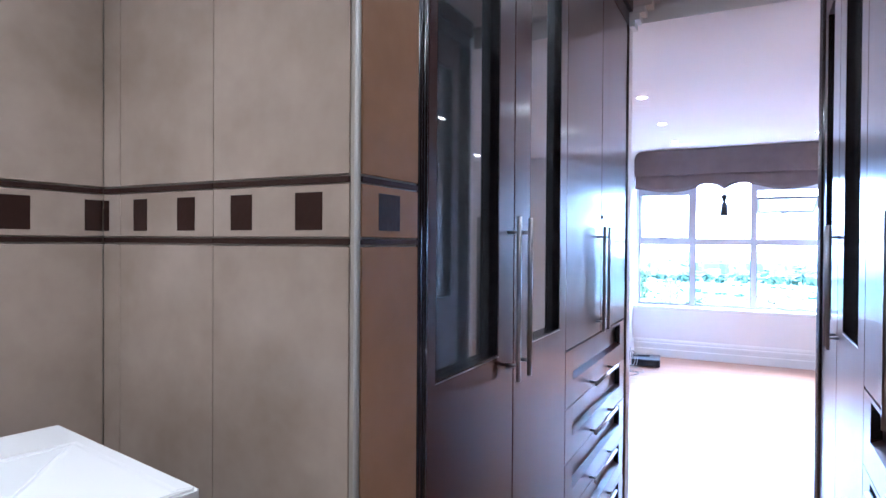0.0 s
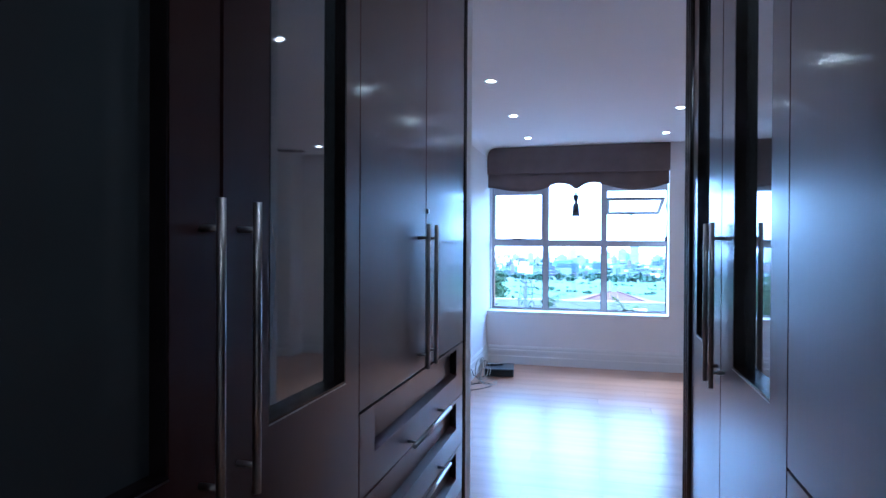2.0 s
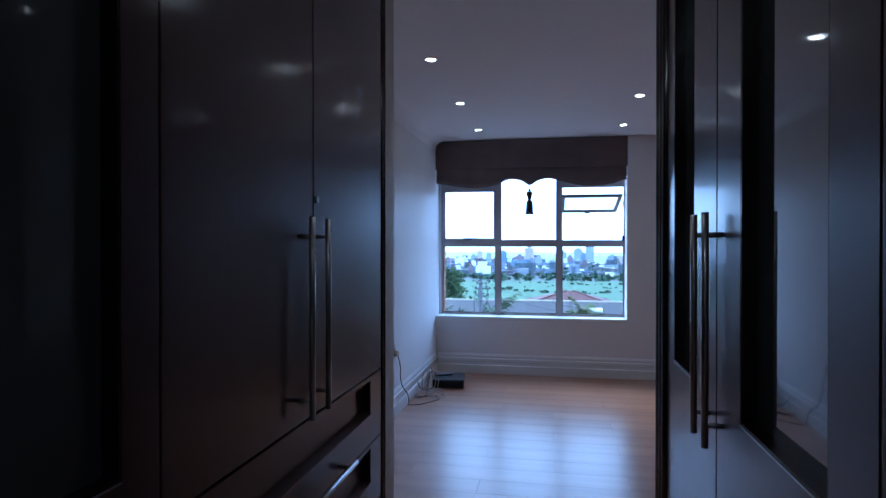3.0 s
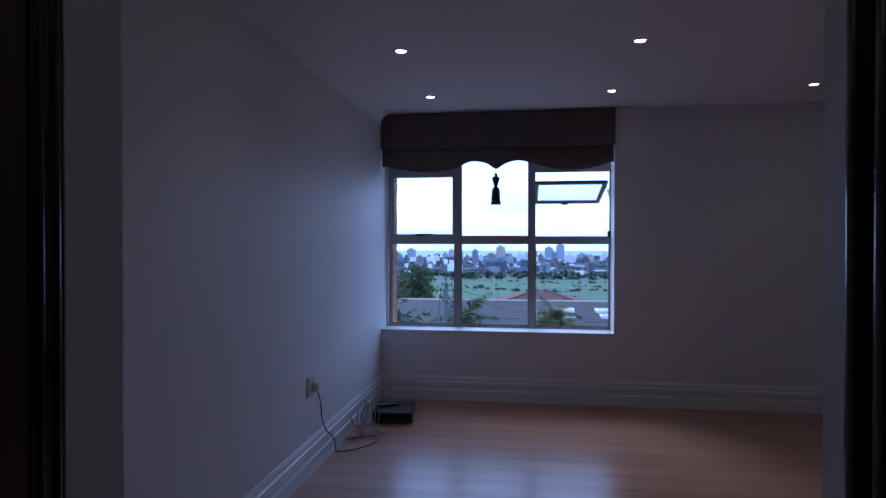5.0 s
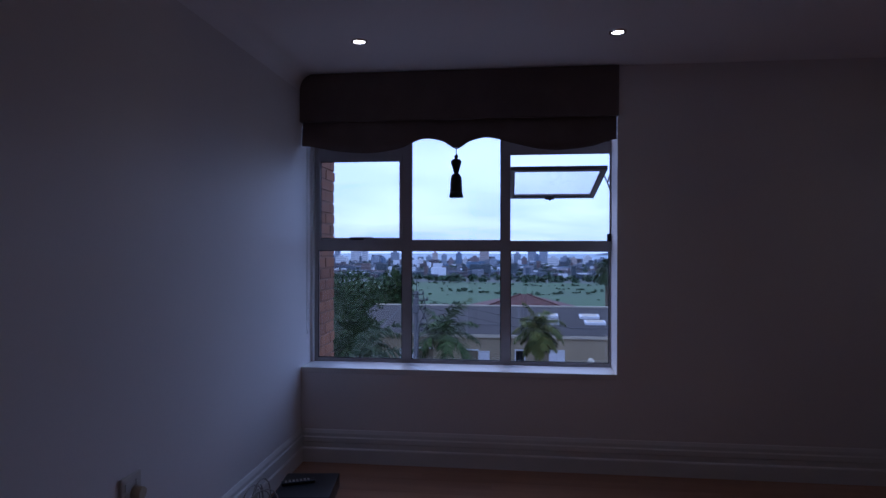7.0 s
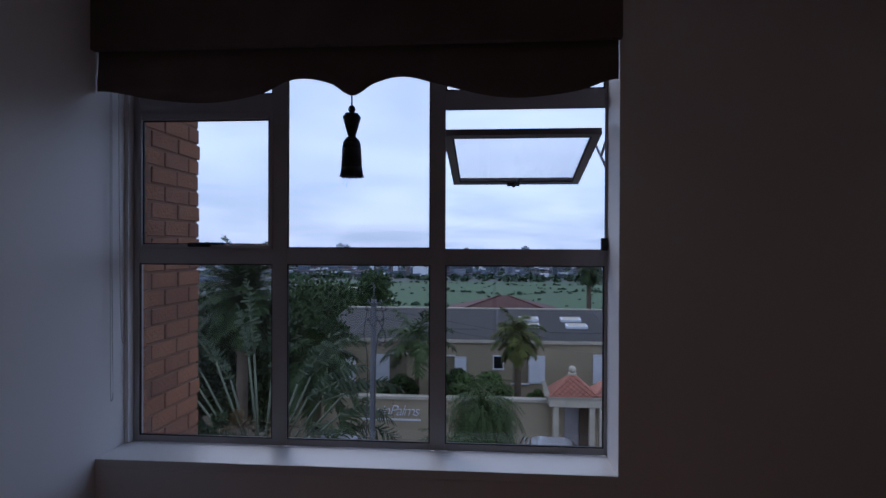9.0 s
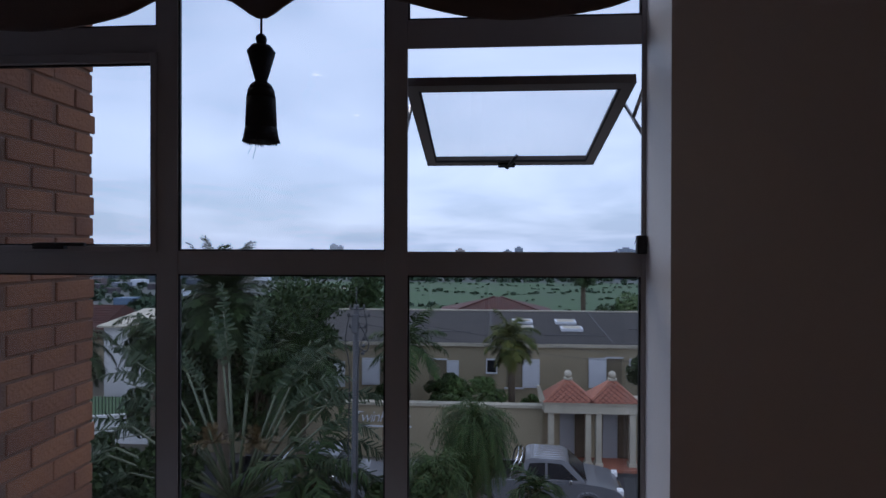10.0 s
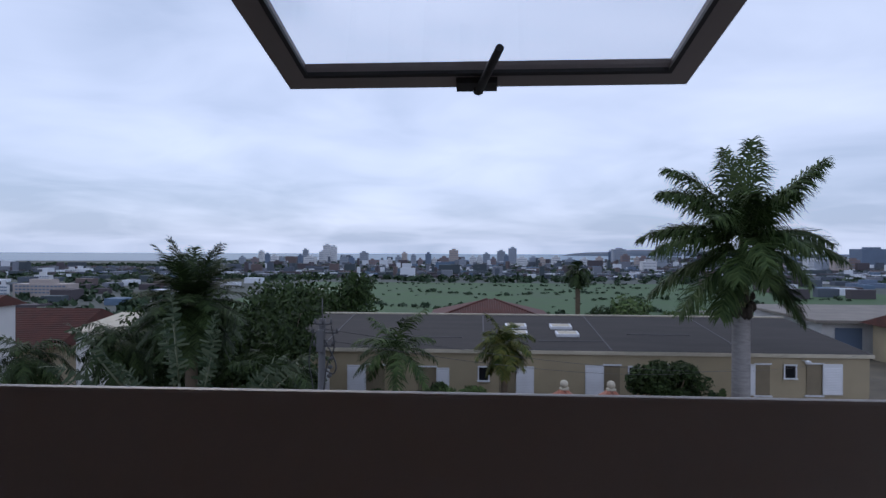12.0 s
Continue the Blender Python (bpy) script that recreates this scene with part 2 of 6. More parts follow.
def part(name, bm, material, parent=None, label="", smooth=False, **tags):
    """One mesh object; its corners are given in the world and shifted to its thing's base."""
    me = bpy.data.meshes.new(name)
    o = ORIGIN[parent.name] if parent else Vector((0, 0, 0))
    if isinstance(bm, tuple):
        v = np.asarray(bm[0], dtype=float).reshape(-1, 3) - np.array(o)
        me.from_pydata(v.tolist(), [], bm[1])
    else:
        bmesh.ops.translate(bm, verts=bm.verts, vec=-o)
        bm.normal_update()
        bm.to_mesh(me)
        bm.free()
    for m in (material if isinstance(material, (list, tuple)) else (material,)):
        me.materials.append(m)
    if smooth:
        me.polygons.foreach_set("use_smooth", [True] * len(me.polygons))
    ob = new(name, me)
    if parent:
        ob.parent = parent
        ORIGIN[ob.name] = o
    return tagged(ob, label, **tags)


def B(bm, x0, x1, y0, y1, z0, z1, bevel=0.0, mi=0):
    x0, x1, y0, y1, z0, z1 = min(x0, x1), max(x0, x1), min(y0, y1), max(y0, y1), min(z0, z1), max(z0, z1)
    r = bmesh.ops.create_cube(bm, size=1, matrix=Matrix.Translation(((x0 + x1) / 2, (y0 + y1) / 2, (z0 + z1) / 2)) @ Matrix.Diagonal((x1 - x0, y1 - y0, z1 - z0, 1)))
    fs = {f for v in r["verts"] for f in v.link_faces}
    for f in fs:
        f.material_index = mi
    if bevel:
        es = list({e for v in r["verts"] for e in v.link_edges})
        out = bmesh.ops.bevel(bm, geom=es, offset=bevel, segments=2, affect="EDGES", profile=0.6)
        for f in out["faces"]:
            f.material_index = mi
    return bm


def box(*a, **k):
    return B(bmesh.new(), *a, **k)


def rod(bm, a, b, r, r2=None, seg=12, mi=0, caps=True):
    a, b = Vector(a), Vector(b)
    d = b - a
    m = Matrix.Translation((a + b) / 2) @ d.to_track_quat("Z", "Y").to_matrix().to_4x4()
    out = bmesh.ops.create_cone(bm, cap_ends=caps, segments=seg, radius1=r, radius2=r if r2 is None else r2, depth=d.length, matrix=m)
    for v in out["verts"]:
        for f in v.link_faces:
            f.material_index = mi
            f.smooth = len(f.verts) == 4
    return bm


def ball(bm, c, r, sub=2, sz=(1, 1, 1), mi=0):
    out = bmesh.ops.create_icosphere(bm, subdivisions=sub, radius=r, matrix=Matrix.Translation(c) @ Matrix.Diagonal((*sz, 1)))
    for v in out["verts"]:
        for f in v.link_faces:
            f.smooth, f.material_index = True, mi
    return bm


def prism(bm, pts, axis, a0, a1, mi=0):
    """A polygon, given in the two other axes, drawn out along axis from a0 to a1."""
    def P(p, a):
        return {"x": (a, p[0], p[1]), "y": (p[0], a, p[1]), "z": (p[0], p[1], a)}[axis]
    v0, v1 = [bm.verts.new(P(p, a0)) for p in pts], [bm.verts.new(P(p, a1)) for p in pts]
    fs = [bm.faces.new(v0), bm.faces.new(v1[::-1])]
    n = len(pts)
    for i in range(n):
        fs.append(bm.faces.new((v0[i], v1[i], v1[(i + 1) % n], v0[(i + 1) % n])))
    for f in fs:
        f.material_index = mi
    bmesh.ops.recalc_face_normals(bm, faces=fs)
    return bm


def tube(bm, pts, r, seg=6, mi=0):
    """A round wire along a smooth line through the points."""
    P = [Vector(p) for p in pts]
    line = []
    for i in range(len(P) - 1):
        p0, p1, p2, p3 = P[max(i - 1, 0)], P[i], P[i + 1], P[min(i + 2, len(P) - 1)]
        for k in range(6):
            t = k / 6
            line.append(0.5 * ((2 * p1) + (p2 - p0) * t + (2 * p0 - 5 * p1 + 4 * p2 - p3) * t * t + (3 * p1 - p0 - 3 * p2 + p3) * t ** 3))
    line.append(P[-1])
    rings = []
    for i, p in enumerate(line):
        d = (line[min(i + 1, len(line) - 1)] - line[max(i - 1, 0)]).normalized()
        q = d.to_track_quat("Z", "Y")
        rings.append([bm.verts.new(p + q @ Vector((r * math.cos(2 * math.pi * k / seg), r * math.sin(2 * math.pi * k / seg), 0))) for k in range(seg)])
    for a, b in zip(rings, rings[1:]):
        for k in range(seg):
            f = bm.faces.new((a[k], a[(k + 1) % seg], b[(k + 1) % seg], b[k]))
            f.smooth, f.material_index = True, mi
    return bm


def structure(name, bm, material, label="", **k):
    return part(name, bm, material, None, label, kind="structure", **k)

# ---- the rooms ----
L, R = -0.11, 0.72
WX, EX, NY, SY = -0.855, 6.0, 7.916, 3.46
CEIL, CEIL2 = 2.50, 2.62
OX0, OX1, OZ0, OZ1 = -0.855, 1.148, 0.60, 2.40
OUT = 8.26

bm = bmesh.new()
B(bm, WX - 0.35, OX0, NY, OUT, -6.7, 3.2)
B(bm, OX1, EX + 0.3, NY, 8.172, -6.7, 3.2)
B(bm, 1.238, EX + 0.3, 8.172, OUT, -6.7, 3.2)
B(bm, OX0 + 0.0005, -0.8375, 8.10, 8.1695, OZ0 + 0.007, OZ1 - 0.0005)
B(bm, OX0, OX1, NY, 8.17, -6.7, OZ0)
B(bm, OX0, OX1, 8.17, OUT, -6.7, OZ0 - 0.12)
B(bm, OX0, OX1, NY, OUT, OZ1, 3.2)
B(bm, 2.97, 3.45, 7.62, NY, 0, CEIL)
structure("wall_north", bm, PLASTER, "white painted wall with a window at its west end")
structure("wall_west", box(WX - 0.12, WX, SY, NY, 0, CEIL), PLASTER, "plain white painted bedroom wall with a socket")
structure("wall_east", box(EX, EX + 0.12, SY - 0.1, NY, 0, CEIL), PLASTER, "plain white painted bedroom wall")
bm = box(WX - 0.12, L, 3.36, SY, 0, CEIL2)
B(bm, 0.745, EX + 0.12, 3.36, SY, 0, CEIL2)
B(bm, L, 0.745, 3.44, SY, CEIL + 0.1, CEIL2)
structure("wall_south", bm, PLASTER, "white painted bedroom wall with a wide opening to the dressing corridor")
structure("ceiling", box(WX - 0.3, EX + 0.3, SY, OUT, CEIL, CEIL + 0.25), CEILP, "smooth white bedroom ceiling")
structure("dressing_ceiling", box(-1.0, 2.4, -1.6, SY, CEIL2, CEIL2 + 0.2), CEILP, "smooth white corridor ceiling")
structure("subfloor", box(-1.0, EX + 0.3, -1.6, OUT - 0.02, -0.25, -0.014), SUBFLOOR, "floor slab under the boards")
COVE = [(0.0, -0.11)] + [(0.11 - 0.11 * math.cos(a), -0.11 + 0.11 * math.sin(a)) for a in [math.pi / 2 * k / 8 for k in range(1, 9)]] + [(0.0, 0.0)]
bm = bmesh.new()
strip = [[bm.verts.new((WX + a, y, CEIL + b)) for a, b in COVE[:-1]] for y in (SY, 7.916)]
for k in range(len(COVE) - 2):
    bm.faces.new((strip[0][k], strip[0][k + 1], strip[1][k + 1], strip[1][k])).smooth = True
structure("cove", bm, CEILP, "rounded plaster cove along the wall and ceiling")
bm = bmesh.new()
for i, (w, h) in enumerate(((0.028, 0.025), (0.05, 0.03), (0.075, 0.03), (0.11, 0.035), (0.14, 0.04))):
    B(bm, L, L + w, 3.365, 3.455, 2.46 + i * 0.032, 2.46 + (i + 1) * 0.032, 0.004)
structure("trim", bm, TRIMP, "stepped white plaster corbel at the top of the opening")

# skirting, two steps with a rounded top
SK = [(0, 0), (0.024, 0), (0.024, 0.085), (0.020, 0.092), (0.014, 0.094), (0.014, 0.125), (0.019, 0.130), (0.019, 0.158), (0.012, 0.166), (0.012, 0.185), (0.004, 0.205), (0, 0.208)]
bm = bmesh.new()
prism(bm, [(NY - a, z) for a, z in SK], "x", WX + 0.024, 2.97)
structure("baseboard", bm, TRIMP, "tall stepped white skirting board under the window")
bm = bmesh.new()
prism(bm, [(WX + a, z) for a, z in SK], "y", SY, NY)
structure("baseboard", bm, TRIMP, "tall stepped white skirting board along the bedroom wall")
bm = bmesh.new()
prism(bm, [(2.97 - a, z) for a, z in SK], "y", 7.62, NY - 0.024)
prism(bm, [(7.62 - a, z) for a, z in SK], "x", 2.946, 3.45)
structure("baseboard", bm, TRIMP, "tall stepped white skirting board round the pier")
bm = bmesh.new()
prism(bm, [(EX - a, z) for a, z in SK], "y", SY, NY)
prism(bm, [(NY - a, z) for a, z in SK], "x", 3.45, EX - 0.024)
structure("baseboard", bm, TRIMP, "tall stepped white skirting board at the east side")
bm = bmesh.new()
prism(bm, [(SY + a, z) for a, z in SK], "x", 0.745, EX - 0.024)
structure("baseboard", bm, TRIMP, "tall stepped white skirting board along the south wall")

# window sill and frame
bm = box(OX0, OX1, NY - 0.004, 8.125, OZ0 - 0.03, OZ0 + 0.006, bevel=0.004)
structure("window_sill", bm, TRIMP, "white painted inner window sill")

GY0, GY1 = 8.136, 8.168
MX = [(-0.8365, -0.812), (-0.229, -0.166), (0.435, 0.4975), (1.136, 1.20)]
TZ = [(0.596, 0.630), (1.363, 1.430), (1.995, 2.075), (2.36, 2.40)]
win = thing("window_1", (0.15, 8.15, OZ0), "white aluminium window of three bays with one sash propped open", "window", kind="structure")
bm = bmesh.new()
for x0, x1 in MX:
    B(bm, x0, x1, GY0, GY0 + 0.007, TZ[0][0] + 0.008, 2.40, 0.002)
    e0, e1 = (0.0, 0.0) if x0 < -0.5 else (0.016, 0.0) if x0 > 1 else (0.017, 0.017)
    B(bm, x0 + e0, x1 - e1, GY0 + 0.0068, GY1, TZ[0][0] + 0.008, 2.40)
frame_v = part("mullion", bm, ALU, win, "white aluminium uprights")
bm = bmesh.new()
for (z0, z1), k in zip(TZ, range(4)):
    for i in range(3):
        if k == 2 and i == 1:
            continue
        B(bm, MX[i][1], MX[i + 1][0], GY0 + 0.002, GY0 + 0.007, z0 + (0.008 if k == 0 else 0), z1, 0.002)
        B(bm, MX[i][1], MX[i + 1][0], GY0 + 0.0075, GY1 - 0.003, z0 + 0.012, z1 - 0.016, 0.002)
part("transom", bm, ALU, win, "white aluminium cross bars")


def pane(x0, x1, z0, z1, y=8.150):
    g = part("pane", box(x0, x1, y, y + 0.005, z0, z1), GLASS, win)
    g.visible_shadow = False
    b = bmesh.new()
    for a in ((x0, x0 + 0.005, z0, z1), (x1 - 0.005, x1, z0, z1), (x0 + 0.005, x1 - 0.005, z0, z0 + 0.005), (x0 + 0.005, x1 - 0.005, z1 - 0.005, z1)):
        B(b, a[0], a[1], y - 0.010, y - 0.0005, a[2], a[3])
    part("gasket", b, RUBBER, win)


for i in range(3):
    pane(MX[i][1], MX[i + 1][0], TZ[0][1], TZ[1][0])
pane(MX[1][1], MX[2][0], TZ[1][1], TZ[3][0])
pane(MX[0][1], MX[1][0], TZ[2][1], TZ[3][0])
pane(MX[2][1], MX[3][0], TZ[2][1], TZ[3][0])
# casement in the west bay, shut
cx0, cx1, cz0, cz1 = MX[0][1] - 0.003, MX[1][0] + 0.003, TZ[1][1] - 0.004, TZ[2][0] + 0.003
CR = 0.018
bm = bmesh.new()
for a in ((cx0, cx0 + CR, cz0, cz1), (cx1 - CR, cx1, cz0, cz1), (cx0 + CR, cx1 - CR, cz0, cz0 + CR), (cx0 + CR, cx1 - CR, cz1 - 0.028, cz1)):
    B(bm, a[0], a[1], GY0 - 0.008, GY1 - 0.01, a[2], a[3], 0.003)
part("casement", bm, ALU, win, "closed white aluminium side-hung casement")
pane(cx0 + CR, cx1 - CR, cz0 + CR, cz1 - 0.028)
bm = box(-0.585, -0.49, GY0 - 0.026, GY0 - 0.008, 1.434, 1.452, bevel=0.003)
B(bm, -0.56, -0.42, GY0 - 0.040, GY0 - 0.026, 1.443, 1.453, 0.004)
part("window_handle", bm, RUBBER, win, "black lever handle")
bm = box(1.120, 1.146, GY0 - 0.022, GY0, 1.425, 1.475, bevel=0.003)
part("window_catch", bm, RUBBER, win, "black plastic catch")
# top-hung sash, pushed open
hz, hy, sz_, ang = 1.922, 8.172, 0.679, radians(78.4)
S0, S1 = 0.486, 1.130


def sash_pt(x, s, d):
    """s metres down the sash from its top edge, d towards its inner face."""
    return Vector((x, hy + s * math.sin(ang) - d * math.cos(ang), hz - s * math.cos(ang) - d * math.sin(ang)))


def sash_box(bm, x0, x1, s0, s1, d0, d1):
    v = [bm.verts.new(sash_pt(x, s, d)) for x in (x0, x1) for s in (s0, s1) for d in (d0, d1)]
    fs = [bm.faces.new([v[i] for i in q]) for q in ((0, 1, 3, 2), (4, 6, 7, 5), (0, 4, 5, 1), (2, 3, 7, 6), (0, 2, 6, 4), (1, 5, 7, 3))]
    bmesh.ops.recalc_face_normals(bm, faces=fs)
    return bm


bm = bmesh.new()
for a in ((S0, S0 + 0.034, 0, sz_), (S1 - 0.034, S1, 0, sz_), (S0 + 0.034, S1 - 0.034, 0, 0.036), (S0 + 0.034, S1 - 0.034, sz_ - 0.036, sz_)):
    sash_box(bm, *a, -0.002, 0.024)
sash = part("open_sash", bm, ALU_SHADE, win, "top-hung aluminium sash propped open")
bm = sash_box(bmesh.new(), S0 + 0.034, S1 - 0.034, 0.036, sz_ - 0.036, 0.012, 0.017)
g = part("sash_pane", bm, GLASS, sash)
g.visible_shadow = False
bm = bmesh.new()
for a in ((S0 + 0.034, S0 + 0.041, 0.036, sz_ - 0.036), (S1 - 0.041, S1 - 0.034, 0.036, sz_ - 0.036), (S0 + 0.041, S1 - 0.041, sz_ - 0.045, sz_ - 0.036), (S0 + 0.041, S1 - 0.041, 0.036, 0.043)):
    sash_box(bm, *a, 0.0175, 0.0235)
part("sash_gasket", bm, RUBBER, sash)
bm = bmesh.new()
xm = (S0 + S1) / 2 - 0.01
sash_box(bm, xm - 0.035, xm + 0.03, sz_ - 0.034, sz_ - 0.004, 0.0242, 0.034)
rod(bm, sash_pt(xm, sz_ - 0.012, 0.024), sash_pt(xm, sz_ - 0.012, 0.040), 0.008)
rod(bm, sash_pt(xm, sz_ - 0.008, 0.036), sash_pt(xm + 0.030, sz_ - 0.145, 0.038), 0.007, 0.006)
part("sash_handle", bm, RUBBER, sash, "black cast lever handle")
for sx, fx_ in ((S0 - 0.003, 0.484), (S1 + 0.001, 1.152)):
    bm = bmesh.new()
    p = [Vector((fx_, 8.171, 1.75)), sash_pt(sx, 0.17, 0.0), sash_pt(sx, 0.02, 0.0), Vector((fx_, 8.171, 1.89))]
    for a, b in ((p[0], p[1]), (p[3], (p[1] + p[0]) / 2)):
        d = (b - a).normalized() * 0.004
        rod(bm, a, b, 0.0055, seg=6)
    part("stay_arm", bm, STEEL, win, "grey steel friction stay")

# blind: a boxed fabric pelmet at the wall and a scalloped flap behind it
bl = thing("roman_blind", (0.15, 7.9, 2.0), "brown fabric window blind drawn up, with a scalloped lower edge", "blind")
bm = bmesh.new()
PX0, PX1 = -0.852, 1.150
prof = [(PX0, 2.19), (PX1, 2.19), (PX1, 2.494), (PX0 + 0.075, 2.494), (PX0 + 0.03, 2.475), (PX0 + 0.008, 2.44), (PX0, 2.40)]
prism(bm, prof, "y", 7.880, 7.914)
part("pelmet_band", bm, FABRIC, bl, "wide flat band of brown fabric")
bm = bmesh.new()


def flap_z(x):
    kx = [-0.85, -0.62, -0.40, -0.20, -0.06, 0.07, 0.156, 0.24, 0.35, 0.49, 0.66, 0.80, 1.0, 1.145]
    kz = [2.040, 2.005, 1.990, 2.018, 2.074, 2.058, 2.010, 2.056, 2.078, 2.045, 2.003, 1.993, 2.014, 2.052]
    i = 0
    while i < len(kx) - 2 and x > kx[i + 1]:
        i += 1
    t = (x - kx[i]) / (kx[i + 1] - kx[i])
    m = [0 if j in (0, len(kx) - 1) else (kz[j + 1] - kz[j - 1]) / (kx[j + 1] - kx[j - 1]) for j in (i, i + 1)]
    h = kx[i + 1] - kx[i]
    return (2 * t ** 3 - 3 * t * t + 1) * kz[i] + (t ** 3 - 2 * t * t + t) * h * m[0] + (3 * t * t - 2 * t ** 3) * kz[i + 1] + (t ** 3 - t * t) * h * m[1]


NX, NZ = 90, 6
grid = []
for i in range(NX + 1):
    x = -0.850 + 1.994 * i / NX
    zb = flap_z(x)
    grid.append([(x, 7.926 + 0.006 * math.sin(x * 9) * (1 - j / NZ) + 0.004 * math.sin(j * 1.4 + x * 3), zb + (2.30 - zb) * j / NZ) for j in range(NZ + 1)])
for off in (0.0, 0.006):
    vs = [[bm.verts.new((p[0], p[1] + off, p[2])) for p in col] for col in grid]
    if off == 0:
        front = vs
    for i in range(NX):
        for j in range(NZ):
            q = (vs[i][j], vs[i + 1][j], vs[i + 1][j + 1], vs[i][j + 1])
            bm.faces.new(q if off == 0 else q[::-1]).smooth = True
for i in range(NX):
    bm.faces.new((front[i][0], vs[i][0], vs[i + 1][0], front[i + 1][0]))
part("scalloped_flap", bm, FABRIC, bl, "hanging fabric flap with a scalloped hem")
bm = bmesh.new()
for k in range(3):
    B(bm, -0.846, 1.142, 7.946 + k * 0.018, 7.960 + k * 0.018, 2.22 + 0.02 * k, 2.38, 0.004)
part("gathered_folds", bm, FABRIC, bl, "stacked folds of the raised blind")
bm = bmesh.new()
tube(bm, [(-0.835, 8.03, 2.1), (-0.832, 8.03, 1.6), (-0.825, 8.03, 1.15), (-0.815, 8.03, 1.04), (-0.800, 8.03, 1.12), (-0.795, 8.03, 1.6), (-0.792, 8.03, 2.1)], 0.0016, seg=5)
tube(bm, [(-0.845, 7.99, 2.1), (-0.844, 7.99, 1.3), (-0.842, 7.99, 0.86), (-0.836, 7.99, 0.82), (-0.832, 7.99, 0.87), (-0.836, 7.99, 1.3), (-0.838, 7.99, 2.1)], 0.0014, seg=5)
part("pull_cord", bm, CORD, bl, "thin white looped pull cord")
ta = thing("tassel", (0.154, 7.940, 2.015), "black corded tassel hanging from the blind's centre point", "tassel")
bm = bmesh.new()
tz = 1.974
rod(bm, (0.154, 7.940, 2.02), (0.154, 7.940, tz - 0.004), 0.003, seg=6)
ball(bm, (0.154, 7.940, tz - 0.014), 0.014, 2, (1, 1, 1.1))
part("knot", bm, FRINGE, ta)
bm = bmesh.new()
for z0, z1, a, b in ((tz - 0.030, tz - 0.045, 0.024, 0.035), (tz - 0.045, tz - 0.120, 0.035, 0.014)):
    rod(bm, (0.154, 7.940, z1), (0.154, 7.940, z0), b, a, seg=16)
part("bell", bm, FRINGE, ta, "waisted cord-wrapped head")
bm = bmesh.new()
for z0, z1, a, b in ((tz - 0.118, tz - 0.127, 0.014, 0.025), (tz - 0.127, tz - 0.140, 0.025, 0.032), (tz - 0.140, tz - 0.162, 0.032, 0.036), (tz - 0.162, tz - 0.235, 0.036, 0.039), (tz - 0.235, tz - 0.27, 0.039, 0.045)):
    rod(bm, (0.154, 7.940, z1), (0.154, 7.940, z0), b, a, seg=18)
rnd = random.Random(4)
for k in range(90):
    a = rnd.uniform(0, 6.283)
    r = 0.043 * math.sqrt(rnd.uniform(0.4, 1))
    rod(bm, (0.154 + r * math.cos(a), 7.940 + r * math.sin(a), tz - 0.26), (0.154 + r * 1.08 * math.cos(a), 7.940 + r * 1.08 * math.sin(a), tz - 0.27 - rnd.uniform(0.001, 0.006)), 0.0016, seg=3)
for k in range(2):
    rod(bm, (0.154 + 0.01 * k - 0.02, 7.940, tz - 0.27), (0.14 + 0.013 * k - 0.02, 7.940, tz - 0.30 - 0.012 * k), 0.0005, seg=3)
part("skirt", bm, FRINGE, ta, "skirt of black threads")

# downlights
def downlight(x, y, z, group, label, power):
    d = thing("downlight", (x, y, z), label, "ceiling light", group)
    bm = bmesh.new()
    for k in range(28):
        a0, a1 = 2 * math.pi * k / 28, 2 * math.pi * (k + 1) / 28
        ring = [(0.046, 0.0), (0.044, -0.006), (0.036, -0.007), (0.031, -0.001)]
        for (r0, z0), (r1, z1) in zip(ring, ring[1:]):
            f = bm.faces.new([bm.verts.new((x + r * math.cos(a), y + r * math.sin(a), z + zz)) for r, a, zz in ((r0, a0, z0), (r0, a1, z0), (r1, a1, z1), (r1, a0, z1))])
            f.smooth = True
    bmesh.ops.remove_doubles(bm, verts=bm.verts, dist=0.0005)
    bmesh.ops.recalc_face_normals(bm, faces=bm.faces)
    part("bezel", bm, CHROME, d, "chrome ring")
    bm = bmesh.new()
    rod(bm, (x, y, z - 0.0015), (x, y, z - 0.0035), 0.030, seg=24)
    part("bulb", bm, LAMPG, d, "warm halogen bulb")
    if power:
        s = new("downlight_beam", bpy.data.lights.new("downlight_beam", "SPOT"))
        s.data.energy, s.data.spot_size, s.data.spot_blend, s.data.color, s.data.shadow_soft_size = power * 1.45, radians(100), 0.8, (1.0, 0.84, 0.66), 0.03
        s.matrix_world = look((x, y, z - 0.012), (x, y - 0.001, 0))
    return d


for yy in (7.325, 6.215, 5.075, 3.96):
    for xx in (-0.32, 1.045, 2.44, 3.82):
        downlight(xx, yy, CEIL, "bedroom downlights", "small round recessed downlight, lit, in the bedroom ceiling", 0.9 if xx < 3 else 0)
for xx, yy in ((0.30, 3.0), (0.30, 1.95), (0.30, 0.95)):
    downlight(xx, yy, CEIL2, "corridor downlights", "small round recessed downlight, lit, in the corridor ceiling", 0.48)
for xx, yy in ((-0.35, 0.35), (0.5, -0.3), (-0.35, -0.7)):
    downlight(xx, yy, CEIL2, "bathroom downlights", "small round recessed downlight, lit, in the bathroom ceiling", 2.25)

